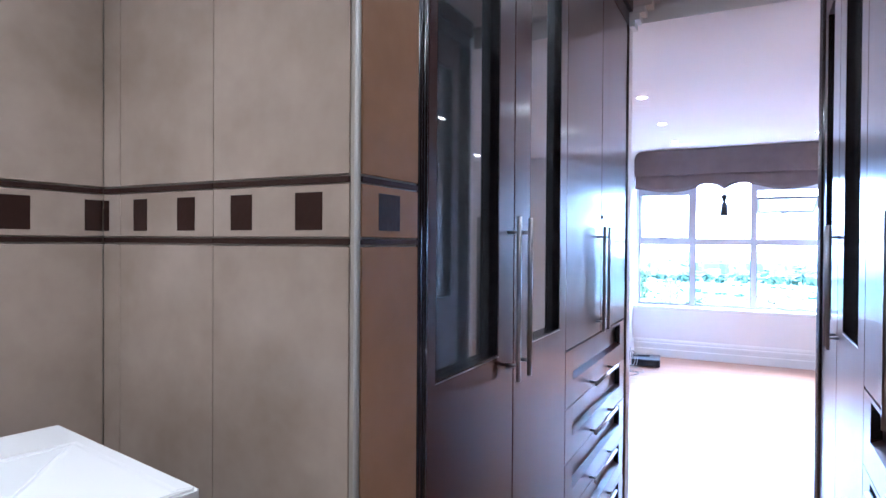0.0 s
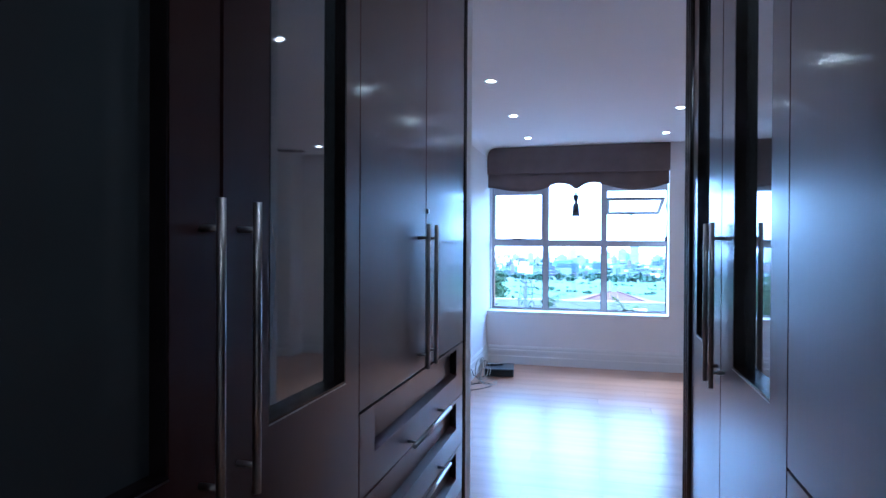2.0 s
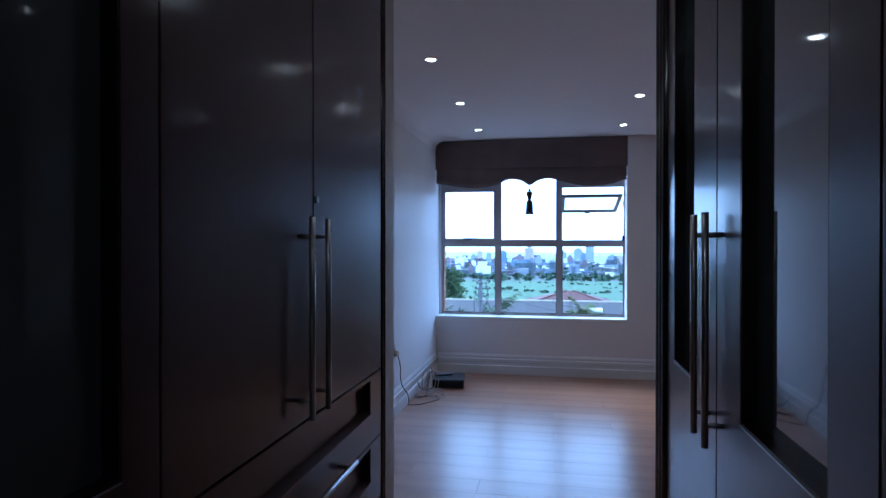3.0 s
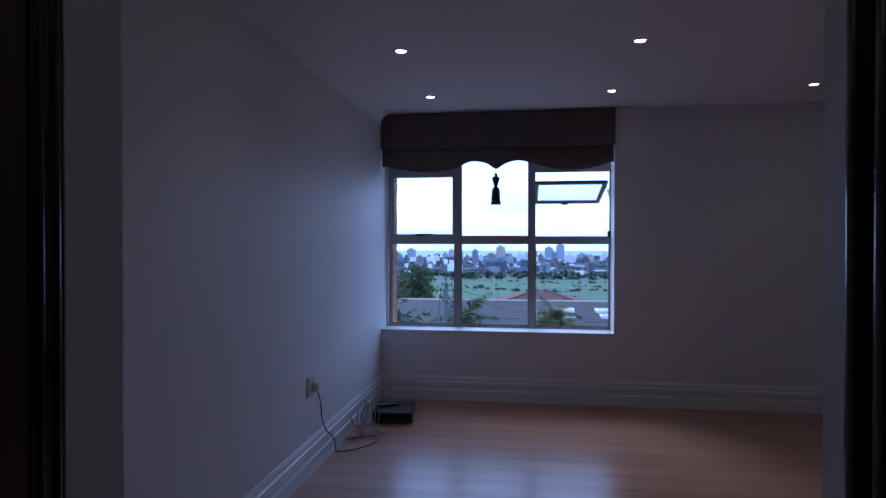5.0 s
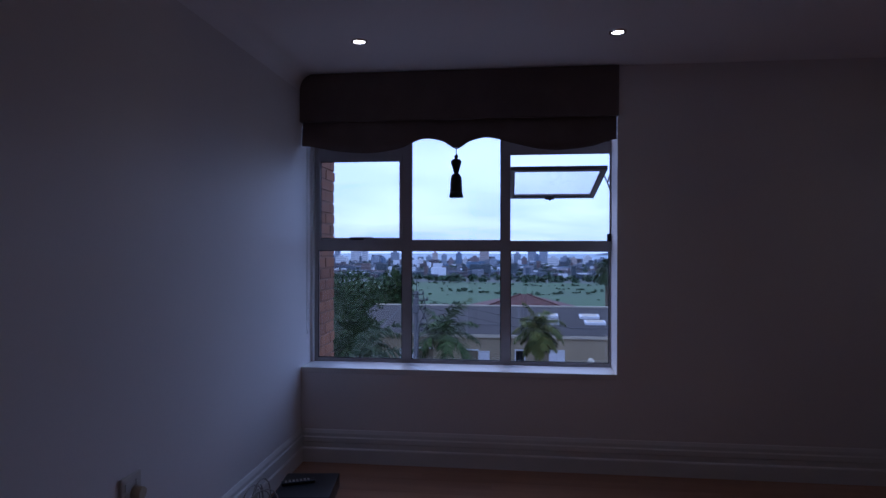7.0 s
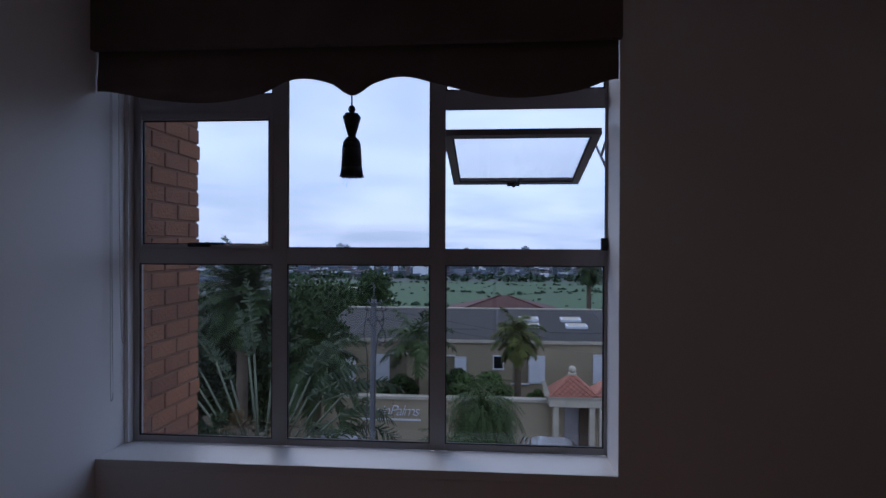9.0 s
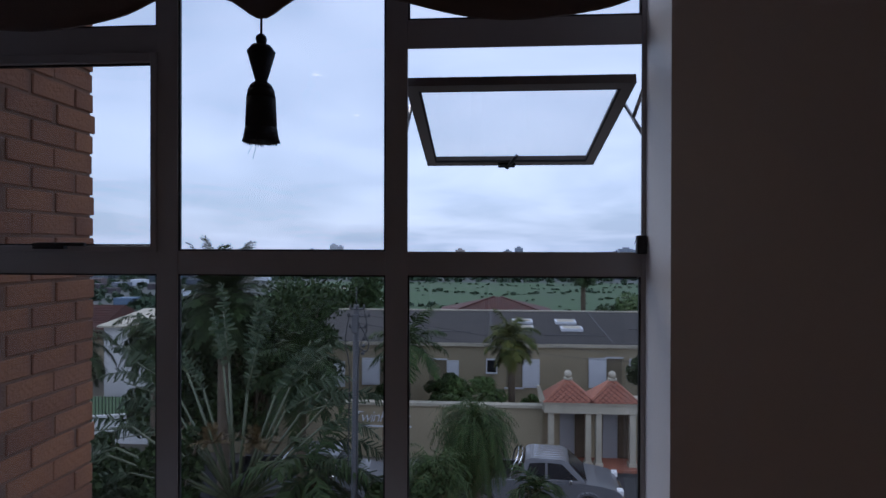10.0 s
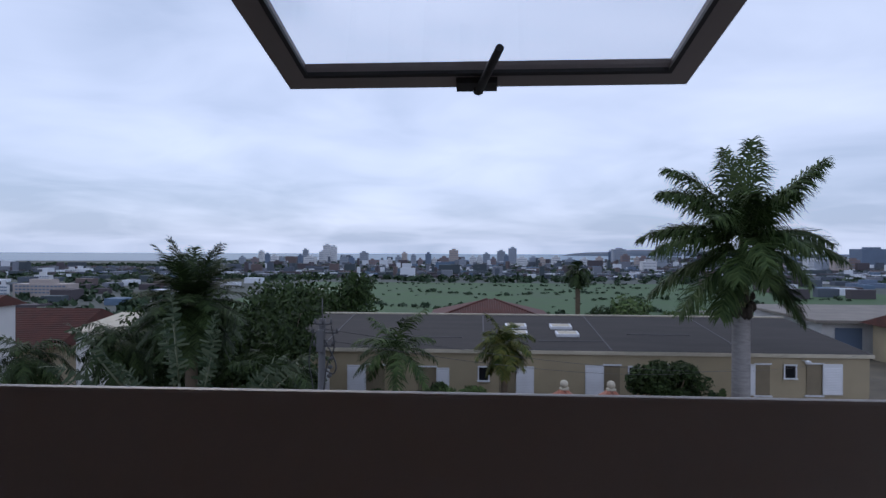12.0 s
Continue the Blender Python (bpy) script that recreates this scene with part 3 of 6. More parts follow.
# ceiling fan
fx, fy, fz = 2.62, 5.72, 2.23
fan = thing("ceiling_fan", (fx, fy, CEIL), "dark ceiling fan at rest with broad blades", "ceiling fan")
bm = bmesh.new()
rod(bm, (fx, fy, CEIL), (fx, fy, CEIL - 0.05), 0.03, 0.065, seg=20)
rod(bm, (fx, fy, CEIL), (fx, fy, fz), 0.012)
part("stem", bm, WOODK, fan)
bm = bmesh.new()
rod(bm, (fx, fy, fz - 0.05), (fx, fy, fz + 0.05), 0.08, 0.10, seg=24)
ball(bm, (fx, fy, fz - 0.05), 0.075, 2, (1, 1, 0.4))
part("motor", bm, WOODK, fan, "dark motor housing")
for k in range(5):
    a = radians(152 + 72 * k)
    bm = bmesh.new()
    pts = [(0.09, -0.02), (0.2, -0.05), (0.42, -0.065), (0.56, -0.05), (0.62, 0.0), (0.56, 0.05), (0.42, 0.065), (0.2, 0.05), (0.09, 0.02)]
    prism(bm, pts, "z", fz - 0.003, fz + 0.005)
    bmesh.ops.transform(bm, matrix=Matrix.Translation((fx, fy, 0)) @ Matrix.Rotation(a, 4, "Z") @ Matrix.Diagonal((1.2, 1.05, 1, 1)), verts=bm.verts)
    part("blade", bm, WOODK, fan)

# socket, plug, box and cables
so = thing("wall_socket", (WX, 6.145, 0.515), "square white double wall socket above the skirting", "socket")
bm = box(WX, WX + 0.012, 6.09, 6.20, 0.455, 0.575, bevel=0.004)
part("plate", bm, PLASTICW, so)
for yy, zz in ((6.115, 0.50), (6.175, 0.54), (6.115, 0.54)):
    part("switch", box(WX + 0.012, WX + 0.016, yy - 0.01, yy + 0.01, zz - 0.014, zz + 0.014, bevel=0.002), PLASTICW, so)
pl = thing("power_plug", (WX + 0.012, 6.16, 0.50), "cream plug pushed into the wall socket, with a black lead", "plug")
bm = bmesh.new()
rod(bm, (WX + 0.0125, 6.16, 0.505), (WX + 0.045, 6.16, 0.505), 0.026, 0.022, seg=20)
part("plug_body", bm, PLUGM, pl)
bm = tube(bmesh.new(), [(WX + 0.04, 6.16, 0.49), (WX + 0.055, 6.18, 0.40), (WX + 0.04, 6.24, 0.30), (WX + 0.035, 6.33, 0.20), (WX + 0.055, 6.42, 0.12), (WX + 0.06, 6.45, 0.03),
                        (WX + 0.04, 6.50, 0.006), (WX + 0.12, 6.53, 0.005), (WX + 0.20, 6.62, 0.005), (WX + 0.26, 6.75, 0.005), (WX + 0.20, 6.84, 0.006), (WX + 0.10, 6.78, 0.010), (WX + 0.06, 6.72, 0.03)], 0.0035)
part("lead", bm, PLASTICK, pl, "black mains lead lying on the boards")
dec = thing("set_top_box", (-0.57, 7.32, 0.0), "flat black set-top box lying on the floor near the corner", "set-top box")
bm = bmesh.new()
B(bm, -0.150, 0.150, -0.17, 0.17, 0.006, 0.086, 0.006)
for sx in (-0.11, 0.11):
    for sy in (-0.14, 0.14):
        rod(bm, (sx, sy, 0), (sx, sy, 0.008), 0.012)
T = Matrix.Translation((-0.605, 7.32, 0)) @ Matrix.Rotation(radians(7), 4, "Z")
bmesh.ops.transform(bm, matrix=T, verts=bm.verts)
part("casing", bm, PLASTICK, dec)
bm = box(-0.136, 0.136, -0.1725, -0.170, 0.018, 0.074)
bmesh.ops.transform(bm, matrix=T, verts=bm.verts)
part("front_panel", bm, DARKWIN, dec, "glossy black front panel")
rem = thing("remote_control", (-0.66, 7.33, 0.086), "slim black remote control lying on the set-top box", "remote control")
bm = box(-0.09, 0.09, -0.021, 0.021, 0.0862, 0.1037, bevel=0.006)
T = Matrix.Translation((-0.66, 7.33, 0)) @ Matrix.Rotation(radians(24), 4, "Z")
bmesh.ops.transform(bm, matrix=T, verts=bm.verts)
part("case", bm, PLASTICK, rem)
bm = bmesh.new()
for i in range(7):
    for j in range(3):
        B(bm, -0.07 + i * 0.02, -0.060 + i * 0.02, -0.013 + j * 0.010, -0.007 + j * 0.010, 0.1038, 0.1052)
bmesh.ops.transform(bm, matrix=T, verts=bm.verts)
part("buttons", bm, PLASTICW, rem)
co = thing("cable_coil", (-0.77, 7.0, 0.0), "loose coil of pale thin cable leaning on the skirting", "cable")
rnd = random.Random(8)
for k in range(7):
    cx, cy, cz = -0.735 + rnd.uniform(-0.03, 0.04), 6.95 + rnd.uniform(-0.10, 0.08), 0.120 + rnd.uniform(-0.03, 0.03)
    ph, tl = rnd.uniform(0, 6), rnd.uniform(-0.6, 0.6)
    rr = rnd.uniform(0.07, 0.115)
    bm = tube(bmesh.new(), [(cx + (0.35 + tl) * rr * math.cos(a), cy + rr * math.cos(a) * 0.9, max(0.006, cz + rr * math.sin(a))) for a in [ph + i * 0.62 for i in range(11)]], 0.0036, seg=5)
    part("loop", bm, CABLEW, co)
bm = tube(bmesh.new(), [(-0.74, 6.95, 0.02), (-0.70, 6.86, 0.006), (-0.62, 6.84, 0.006), (-0.57, 6.92, 0.006), (-0.62, 7.02, 0.006), (-0.70, 7.10, 0.01)], 0.0036, seg=5)
part("loop", bm, CABLEW, co)
bm = tube(bmesh.new(), [(-0.76, 6.90, 0.05), (-0.68, 6.80, 0.008), (-0.60, 6.78, 0.006), (-0.56, 6.86, 0.006), (-0.66, 6.95, 0.02)], 0.0036, seg=5)
part("loop", bm, CABLEW, co)
bm = tube(bmesh.new(), [(-0.80, 6.80, 0.14), (-0.79, 6.84, 0.08), (-0.76, 6.92, 0.04), (-0.72, 7.02, 0.03), (-0.70, 7.12, 0.03)], 0.0035)
tube(bm, [(-0.80, 6.66, 0.05), (-0.79, 6.70, 0.02), (-0.77, 6.76, 0.006), (-0.74, 6.84, 0.006), (-0.73, 6.95, 0.02)], 0.0035)
part("adaptor_lead", bm, PLASTICK, co, "short black lead in the tangle")

# ---- wardrobes ----
DT, DZ0, DZ1 = 0.026, 0.092, 2.46


def wardrobe(name, plane, side, units, y0, y1, label):
    """side -1: fronts look to +x (west wardrobe); +1: fronts look to -x. w: metres behind the front plane."""
    X = lambda w: plane + side * w
    th = thing(name, (X(0.3), (y0 + y1) / 2, 0), label, "wardrobe")

    def bx(bm, ya, yb, w0, w1, z0, z1, bevel=0.0):
        return B(bm, X(w0), X(w1), ya, yb, z0, z1, bevel)
    bm = bmesh.new()
    bx(bm, y0, y1, DT + 0.004, 0.585, 0.088, 2.56)
    part("carcass", bm, WOODK, th, "dark wardrobe body")
    bm = bx(bmesh.new(), y0, y1, 0.05, 0.5, 0, 0.0875)
    part("plinth", bm, WOODK, th)
    bm = bmesh.new()
    bx(bm, y0, y1, 0.0, DT + 0.003, 2.465, 2.56)
    bx(bm, y0, y1, -0.02, 0.0, 2.53, 2.618, 0.006)
    bx(bm, y0, y1, 0.0, 0.3, 2.561, 2.618)
    part("cornice", bm, WOOD, th, "reddish dark cornice under the ceiling")

    def bar(parent, ya, za, yb, zb, label="long brushed steel bar handle"):
        bm = bmesh.new()
        rod(bm, (X(-0.032), ya, za), (X(-0.032), yb, zb), 0.0065, seg=14)
        v = abs(zb - za) > abs(yb - ya)
        for f in (0.095, 0.905):
            yy, zz = ya + (yb - ya) * f, za + (zb - za) * f
            rod(bm, (X(0.0), yy, zz), (X(-0.032), yy, zz), 0.0048, seg=10)
        part("handle", bm, STEEL, parent, label)

    for u in units:
        kind, a, b = u[0], u[1], u[2]
        if kind == "post":
            bm = bx(bmesh.new(), a, b, 0.0, DT, 0.0, 2.46)
            post = part("end_post", bm, WOODK, th, "dark fluted end post")
            n = u[3]
            for k in range(n):
                yy = a + (b - a) * (k + 0.5) / n
                bm = rod(bmesh.new(), (X(0.004), yy, 0.0), (X(0.004), yy, 2.455), (b - a) / n * 0.36, seg=12)
                part("bead", bm, WOODK, post)
        elif kind == "glass":
            g0, g1, gz0, gz1 = u[3], u[4], 1.077, 2.30
            bm = bmesh.new()
            bx(bm, a, g0, 0, DT, DZ0, DZ1)
            bx(bm, g1, b, 0, DT, DZ0, DZ1)
            bx(bm, g0, g1, 0, DT, DZ0, gz0)
            bx(bm, g0, g1, 0, DT, gz1, DZ1)
            bmesh.ops.remove_doubles(bm, verts=bm.verts, dist=1e-5)
            d = part("door", bm, WOOD, th, "glossy dark reddish-brown door with a smoked glass pane")
            bm = bmesh.new()
            bx(bm, g0, g0 + 0.005, 0.0005, DT, gz0, gz1)
            bx(bm, g1 - 0.005, g1, 0.0005, DT, gz0, gz1)
            bx(bm, g0 + 0.005, g1 - 0.005, 0.0005, DT, gz0, gz0 + 0.005)
            part("pane_bead", bm, WOODK, d)
            # bright strip added as the highlight along the lower bevel
            bm = bmesh.new()
            bx(bm, g0 + 0.001, g1 - 0.001, -0.0012, -0.0001, gz0 - 0.002, gz0 + 0.0005)
            part("edge_trim", bm, STEEL, d, "thin bright strip as the highlight on the pane's lower edge")
            bm = bx(bmesh.new(), g0, g1, DT - 0.001, DT + 0.003, gz0, gz1)
            part("door_glass", bm, SMOKE, d, "smoked reflecting glass")
            bar(d, u[5], 1.005, u[5], 1.432)
        elif kind == "solid":
            for c0, c1, hy_ in ((a, (a + b) / 2 - 0.002, u[3]), ((a + b) / 2 + 0.002, b, u[4])):
                bm = bx(bmesh.new(), c0, c1, 0, DT, 0.994, DZ1, 0.002)
                d = part("upper_door", bm, WOOD, th, "glossy dark reddish-brown flush door")
                bar(d, hy_, 1.005, hy_, 1.432)
            bm = bmesh.new()
            rod(bm, (X(-0.001), (a + b) / 2 + 0.012, 1.475), (X(-0.006), (a + b) / 2 + 0.012, 1.475), 0.008)
            part("lock", bm, STEEL, th, "small steel cylinder lock")
            zs = [0.990, 0.790, 0.598, 0.410, 0.225, 0.092]
            for k in range(5):
                z1, z0 = zs[k] - 0.002, zs[k + 1] + 0.002
                ra, rb = a + 0.097, b - 0.105
                rz1, rz0 = z1 - 0.012, z1 - 0.105
                bm = bmesh.new()
                bx(bm, a + 0.002, ra, 0, DT, z0, z1)
                bx(bm, rb, b - 0.002, 0, DT, z0, z1)
                bx(bm, ra, rb, 0, DT, rz1, z1)
                if k < 4:
                    # sloping ledge under the recess
                    pts = [(0.0, z0), (0.0, rz0 - 0.008), (DT, rz0 + 0.004), (DT, z0)]
                    prism(bm, [(X(w), z) for w, z in pts], "y", ra, rb)
                    bmesh.ops.remove_doubles(bm, verts=bm.verts, dist=1e-5)
                d = part("drawer", bm, WOOD, th, "glossy dark drawer front with a recessed upper band")
                bm = bx(bmesh.new(), ra, rb, DT - 0.002, DT + 0.003, z0, rz1)
                part("recess_back", bm, WOOD, d)
                for ea, eb in ((rb - 0.004, rb), (ra, ra + 0.003)):
                    part("recess_edge", bx(bmesh.new(), ea, eb, 0.0005, DT - 0.002, rz0 + 0.004, rz1), WOODK, d)
                if k < 4:
                    hz_ = z0 + 0.025
                    yc = (ra + rb) / 2
                    bar(d, yc - 0.205, hz_, yc + 0.205, hz_, "horizontal brushed steel bar handle")
    return th


wardrobe("wardrobe", L, -1, [("post", 1.224, 1.268, 2), ("glass", 1.271, 1.742, 1.303, 1.640, 1.700), ("glass", 1.750, 2.250, 1.872, 2.178, 1.787),
                             ("solid", 2.254, 3.308, 2.700, 2.790), ("post", 3.312, 3.358, 2)], 1.224, 3.358,
         "dark mahogany wardrobe with smoked glass doors first, then a drawer stack")
wardrobe("wardrobe", R, 1, [("post", 1.06, 1.12, 2), ("solid", 1.124, 2.142, 1.590, 1.660), ("glass", 2.146, 2.716, 2.250, 2.575, 2.672),
                            ("glass", 2.724, 3.215, 2.905, 3.130, 2.762), ("post", 3.22, 3.358, 3)], 1.06, 3.358,
         "dark mahogany wardrobe with a drawer stack first, then smoked glass doors")

# walls behind the wardrobes and round the bathroom
structure("wall_dressing", box(-0.98, -0.760, -1.5, 3.36, 0, CEIL2), PLASTER, "plain wall behind the wardrobe and the wash basin")
structure("wall_dressing", box(1.32, 1.44, 1.06, 3.36, 0, CEIL2), PLASTER, "plain wall behind the opposite wardrobe")
structure("wall_bathroom", box(-0.760, L - 0.004, 1.036, 1.2235, 0, CEIL2), PLASTER, "tiled pier between basin and wardrobe")
structure("wall_bathroom", box(0.72, 2.3, 0.94, 1.06, 0, CEIL2), PLASTER, "plain bathroom wall")
structure("wall_bathroom", box(-0.98, 2.3, -1.6, -1.5, 0, CEIL2), PLASTER, "plain bathroom end wall")
structure("wall_bathroom", box(2.2, 2.3, -1.5, 0.94, 0, CEIL2), PLASTER, "plain bathroom side wall")
bm = bmesh.new()
rod(bm, (L + 0.0005, 1.0300, 0), (L + 0.0005, 1.0300, CEIL2), 0.0045, seg=12)
structure("trim_corner", bm, CORNER, "pale metal corner strip on the tiled pier")

# basin on its counter
cn = thing("vanity_counter", (-0.42, 0.3, 0.0), "dark vanity unit standing against the tiled wall", "vanity unit")
part("worktop", box(-0.748, -0.22, -0.5, 0.93, 0.86, 0.90, bevel=0.004), COUNTER, cn, "dark polished top")
part("cabinet_body", box(-0.748, -0.25, -0.5, 0.93, 0.10, 0.859), WOOD, cn)
part("plinth", box(-0.748, -0.30, -0.48, 0.93, 0.0, 0.0995), WOODK, cn)
ba = thing("wash_basin", (-0.45, 0.6, 0.90), "white square ceramic vessel basin with sloping inner sides", "wash basin")
bm = bmesh.new()
BT = Matrix.Translation((-0.621, 0.861, 0)) @ Matrix.Rotation(radians(-9.4), 4, "Z")
SB, zt, zb, dep = 0.442, 1.04, 0.901, 0.105
# squares in the basin's own axes, from its wall corner: underside, outer edge, inner edge with a deep ledge at the wall, bottom
sq = lambda x0, x1, y0, y1: [(x0, y0), (x1, y0), (x1, y1), (x0, y1)]
o, iL = sq(0, SB, -SB, 0), sq(0.112, SB - 0.02, 0.02 - SB, -0.022)
cI, uo = sq(0.165, SB - 0.15, 0.15 - SB, -0.20), sq(0.03, SB - 0.03, 0.03 - SB, -0.03)
rings = [[bm.verts.new(BT @ Vector((x, y, z))) for x, y in r] for r, z in ((uo, zb), (o, zt - 0.02), (o, zt), (iL, zt - 0.004), (cI, zt - dep))]
for a, b in zip(rings, rings[1:]):
    for i in range(4):
        bm.faces.new((a[i], a[(i + 1) % 4], b[(i + 1) % 4], b[i]))
bm.faces.new(rings[-1])
bm.faces.new(rings[0][::-1])
bmesh.ops.recalc_face_normals(bm, faces=bm.faces)
bmesh.ops.bevel(bm, geom=bm.edges[:], offset=0.004, segments=2, affect="EDGES")
part("bowl", bm, CERAMIC, ba)
bm = bmesh.new()
wc = BT @ Vector((0.229, -0.245, zt - dep))
rod(bm, wc, wc + Vector((0, 0, 0.004)), 0.022, seg=20)
part("waste", bm, CHROME, ba, "chrome waste ring")

# ---- outside: ground ----
GR = -6.62


def ground_z(x, y):
    if y < 46:
        return GR
    t = min(1.0, (y - 46) / 420)
    return GR + (-55 - GR) * (t * t * (3 - 2 * t)) ** 0.75


gy = [8.3, 12, 16, 19.0, 19.02, 21, 28.2, 28.22, 29, 32, 36, 40, 46, 60, 80, 110, 150, 200, 260, 330, 400, 470, 560, 680, 820, 960, 1040, 1300, 1600, 2000, 2600, 3200, 3400, 4100, 4900]
gx = [-4200, -2600, -1600, -900, -500, -260, -140, -80, -45, -25, -12, 0, 12, 25, 45, 80, 140, 260, 330, 500, 900, 1600, 2600, 4200]
bm = bmesh.new()
gv = {}
for j, y in enumerate(gy):
    for i, x in enumerate(gx):
        z = ground_z(x, y)
        if 19.02 <= y <= 28.2:
            z -= 0.13
        gv[i, j] = bm.verts.new((x, y, z))
for j in range(len(gy) - 1):
    for i in range(len(gx) - 1):
        f = bm.faces.new((gv[i, j], gv[i + 1, j], gv[i + 1, j + 1], gv[i, j + 1]))
        yc, xc = (gy[j] + gy[j + 1]) / 2, (gx[i] + gx[i + 1]) / 2
        f.material_index = 1 if 19.01 <= yc <= 28.21 else 2 if 28.2 < yc < 29.2 or 16 < yc < 19.02 else 0 if yc < 60 else 3 if yc < 960 and -330 < xc < 430 else 4
structure("ground", bm, [EARTH, ASPHALT, PAVE, GOLF, CITYG], "ground with garden, road, golf course and city plain")
bm = box(-4200, 4200, 3350, 4950, -54.6, -54.2)
B(bm, -900, 700, 2480, 3349, -54.6, -54.2)
prism(bm, [(-4200, 1700), (-1000, 2300), (-1150, 3349), (-4200, 3349)], "z", -54.6, -54.2)
structure("water", bm, SEA, "grey-blue sea on the horizon")
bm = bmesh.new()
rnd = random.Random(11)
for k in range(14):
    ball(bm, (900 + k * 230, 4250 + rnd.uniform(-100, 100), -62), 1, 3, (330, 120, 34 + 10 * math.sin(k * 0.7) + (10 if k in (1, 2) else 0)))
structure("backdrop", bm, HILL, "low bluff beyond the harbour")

# brick wings beside the window
structure("brick_wing_core", box(-1.60, -0.937, OUT, 8.86, -6.7, 3.3), MORTAR, "mortar core of the face brick wing")

# boundary wall, gate house, building
wl_ = thing("boundary_wall", (0, 29.2, GR), "long beige rendered boundary wall with a pale coping", "wall")
bm = box(-12.0, 2.9, 29.2, 29.42, GR, -4.62)
B(bm, 6.16, 14.3, 29.2, 29.42, GR, -4.58)
part("panel", bm, RENDERP, wl_)
bm = box(-12.05, 2.9, 29.12, 29.5, -4.62, -4.50, bevel=0.015)
B(bm, 6.5, 14.35, 29.12, 29.5, -4.58, -4.44, 0.015)
part("coping", bm, COPING, wl_, "pale moulded coping")
bm = bmesh.new()
for x in (-6.2, -3.2, 9.9):
    B(bm, x, x + 0.02, 29.192, 29.2, GR, -4.6)
part("joint", bm, MORTAR, wl_)

txt = bpy.data.curves.new("sign_text", "FONT")
txt.body = "Twin Palms"
txt.size, txt.extrude, txt.shear, txt.space_character, txt.space_word, txt.offset = 0.60, 0.03, 0.30, 0.84, 0.35, -0.010
tob = bpy.data.objects.new("sign_tmp", txt)
scene.collection.objects.link(tob)
bpy.context.view_layer.update()
tme = bpy.data.meshes.new_from_object(tob.evaluated_get(bpy.context.evaluated_depsgraph_get()))
bpy.data.objects.remove(tob)
sg = thing("wall_sign", (-3.2, 29.17, -5.2), "raised white lettering with an underline on the boundary wall", "sign")
lw = max(v.co.x for v in tme.vertices) or 1
bm = bmesh.new()
bm.from_mesh(tme)
bmesh.ops.transform(bm, matrix=Matrix.Translation((-4.40, 29.172, -5.27)) @ Matrix.Rotation(radians(90), 4, "X") @ Matrix.Diagonal((2.28 / lw, 1, 1, 1)), verts=bm.verts)
part("lettering", bm, SHUTTER, sg)
bm = box(-4.43, -2.08, 29.17, 29.197, -5.47, -5.40)
part("underline", bm, SHUTTER, sg)

gh = thing("gate_house", (4.68, 28.9, GR), "twin gate porch with orange pyramid roofs on pale square columns", "gate")
bm = box(2.86, 6.56, 28.45, 29.6, -4.60, -4.28, bevel=0.02)
B(bm, 2.82, 6.60, 28.40, 29.65, -4.28, -4.18, 0.02)
part("beam", bm, COPING, gh, "pale cornice beam")
for x in (3.13, 4.47, 4.84, 6.05):
    bm = box(x - 0.105, x + 0.105, 28.5, 28.74, GR + 0.25, -4.60, bevel=0.02)
    B(bm, x - 0.155, x + 0.155, 28.45, 28.79, GR, GR + 0.25, 0.02)
    part("column", bm, COPING, gh, "square pale column")
bm = box(2.9, 6.15, 29.45, 29.6, GR, -4.6)
part("back_wall", bm, RENDERP, gh)
for xa in (3.55, 5.15):
    d = part("gate_door", box(xa, xa + 0.55, 29.40, 29.449, GR + 0.1, -4.75, bevel=0.01), PALED, gh, "pale painted door")
for xa in (4.12, 5.72):
    part("gate_door", box(xa, xa + 0.36, 29.40, 29.449, GR + 0.1, -4.75, bevel=0.01), BARK, gh, "dark timber door")
bm = box(2.9, 6.5, 28.2, 29.44, GR, GR + 0.12, bevel=0.01)
part("step", bm, ORTILE, gh, "terracotta step")
for cx in (3.80, 5.42):
    bm = bmesh.new()
    hw, apex = (0.98 if cx < 4 else 1.0), -3.48
    base = [(cx - hw, 28.35), (cx + hw - 0.1, 28.35), (cx + hw - 0.1, 29.75), (cx - hw, 29.75)]
    lo = [bm.verts.new((x, y, -4.18)) for x, y in base]
    hi = [bm.verts.new((cx + dx, 29.05 + dy, apex)) for dx, dy in ((-0.12, -0.1), (0.12, -0.1), (0.12, 0.1), (-0.12, 0.1))]
    for i in range(4):
        bm.faces.new((lo[i], lo[(i + 1) % 4], hi[(i + 1) % 4], hi[i]))
    bm.faces.new(hi)
    rf = part("porch_roof", bm, ORTILE, gh, "orange pyramid roof with a diamond tile lattice")
    bm = bmesh.new()
    for i in range(-6, 7):
        for s in (-1, 1):
            # clip the lattice rod to the front slope
            n = 12
            run = [k / n for k in range(n + 1) if abs(i * 0.22 + s * 0.95 * k / n) <= (hw - 0.06) * (1 - k / n) + 0.12 * k / n]
            if len(run) > 1:
                p = [Vector((cx + i * 0.22 + s * 0.95 * t, 28.35 + 0.60 * t, -4.18 + 0.70 * t + 0.008)) for t in (run[0], run[-1])]
                rod(bm, p[0], p[1], 0.012, seg=4)
    part("tile_rib", bm, REDTILE, rf)
    bm = box(cx - 0.16, cx + 0.16, 28.93, 29.17, apex, apex + 0.07, bevel=0.01)
    ball(bm, (cx, 29.05, apex + 0.20), 0.145, 3)
    part("finial", bm, COPING, gh, "pale ball finial")
bm = bmesh.new()
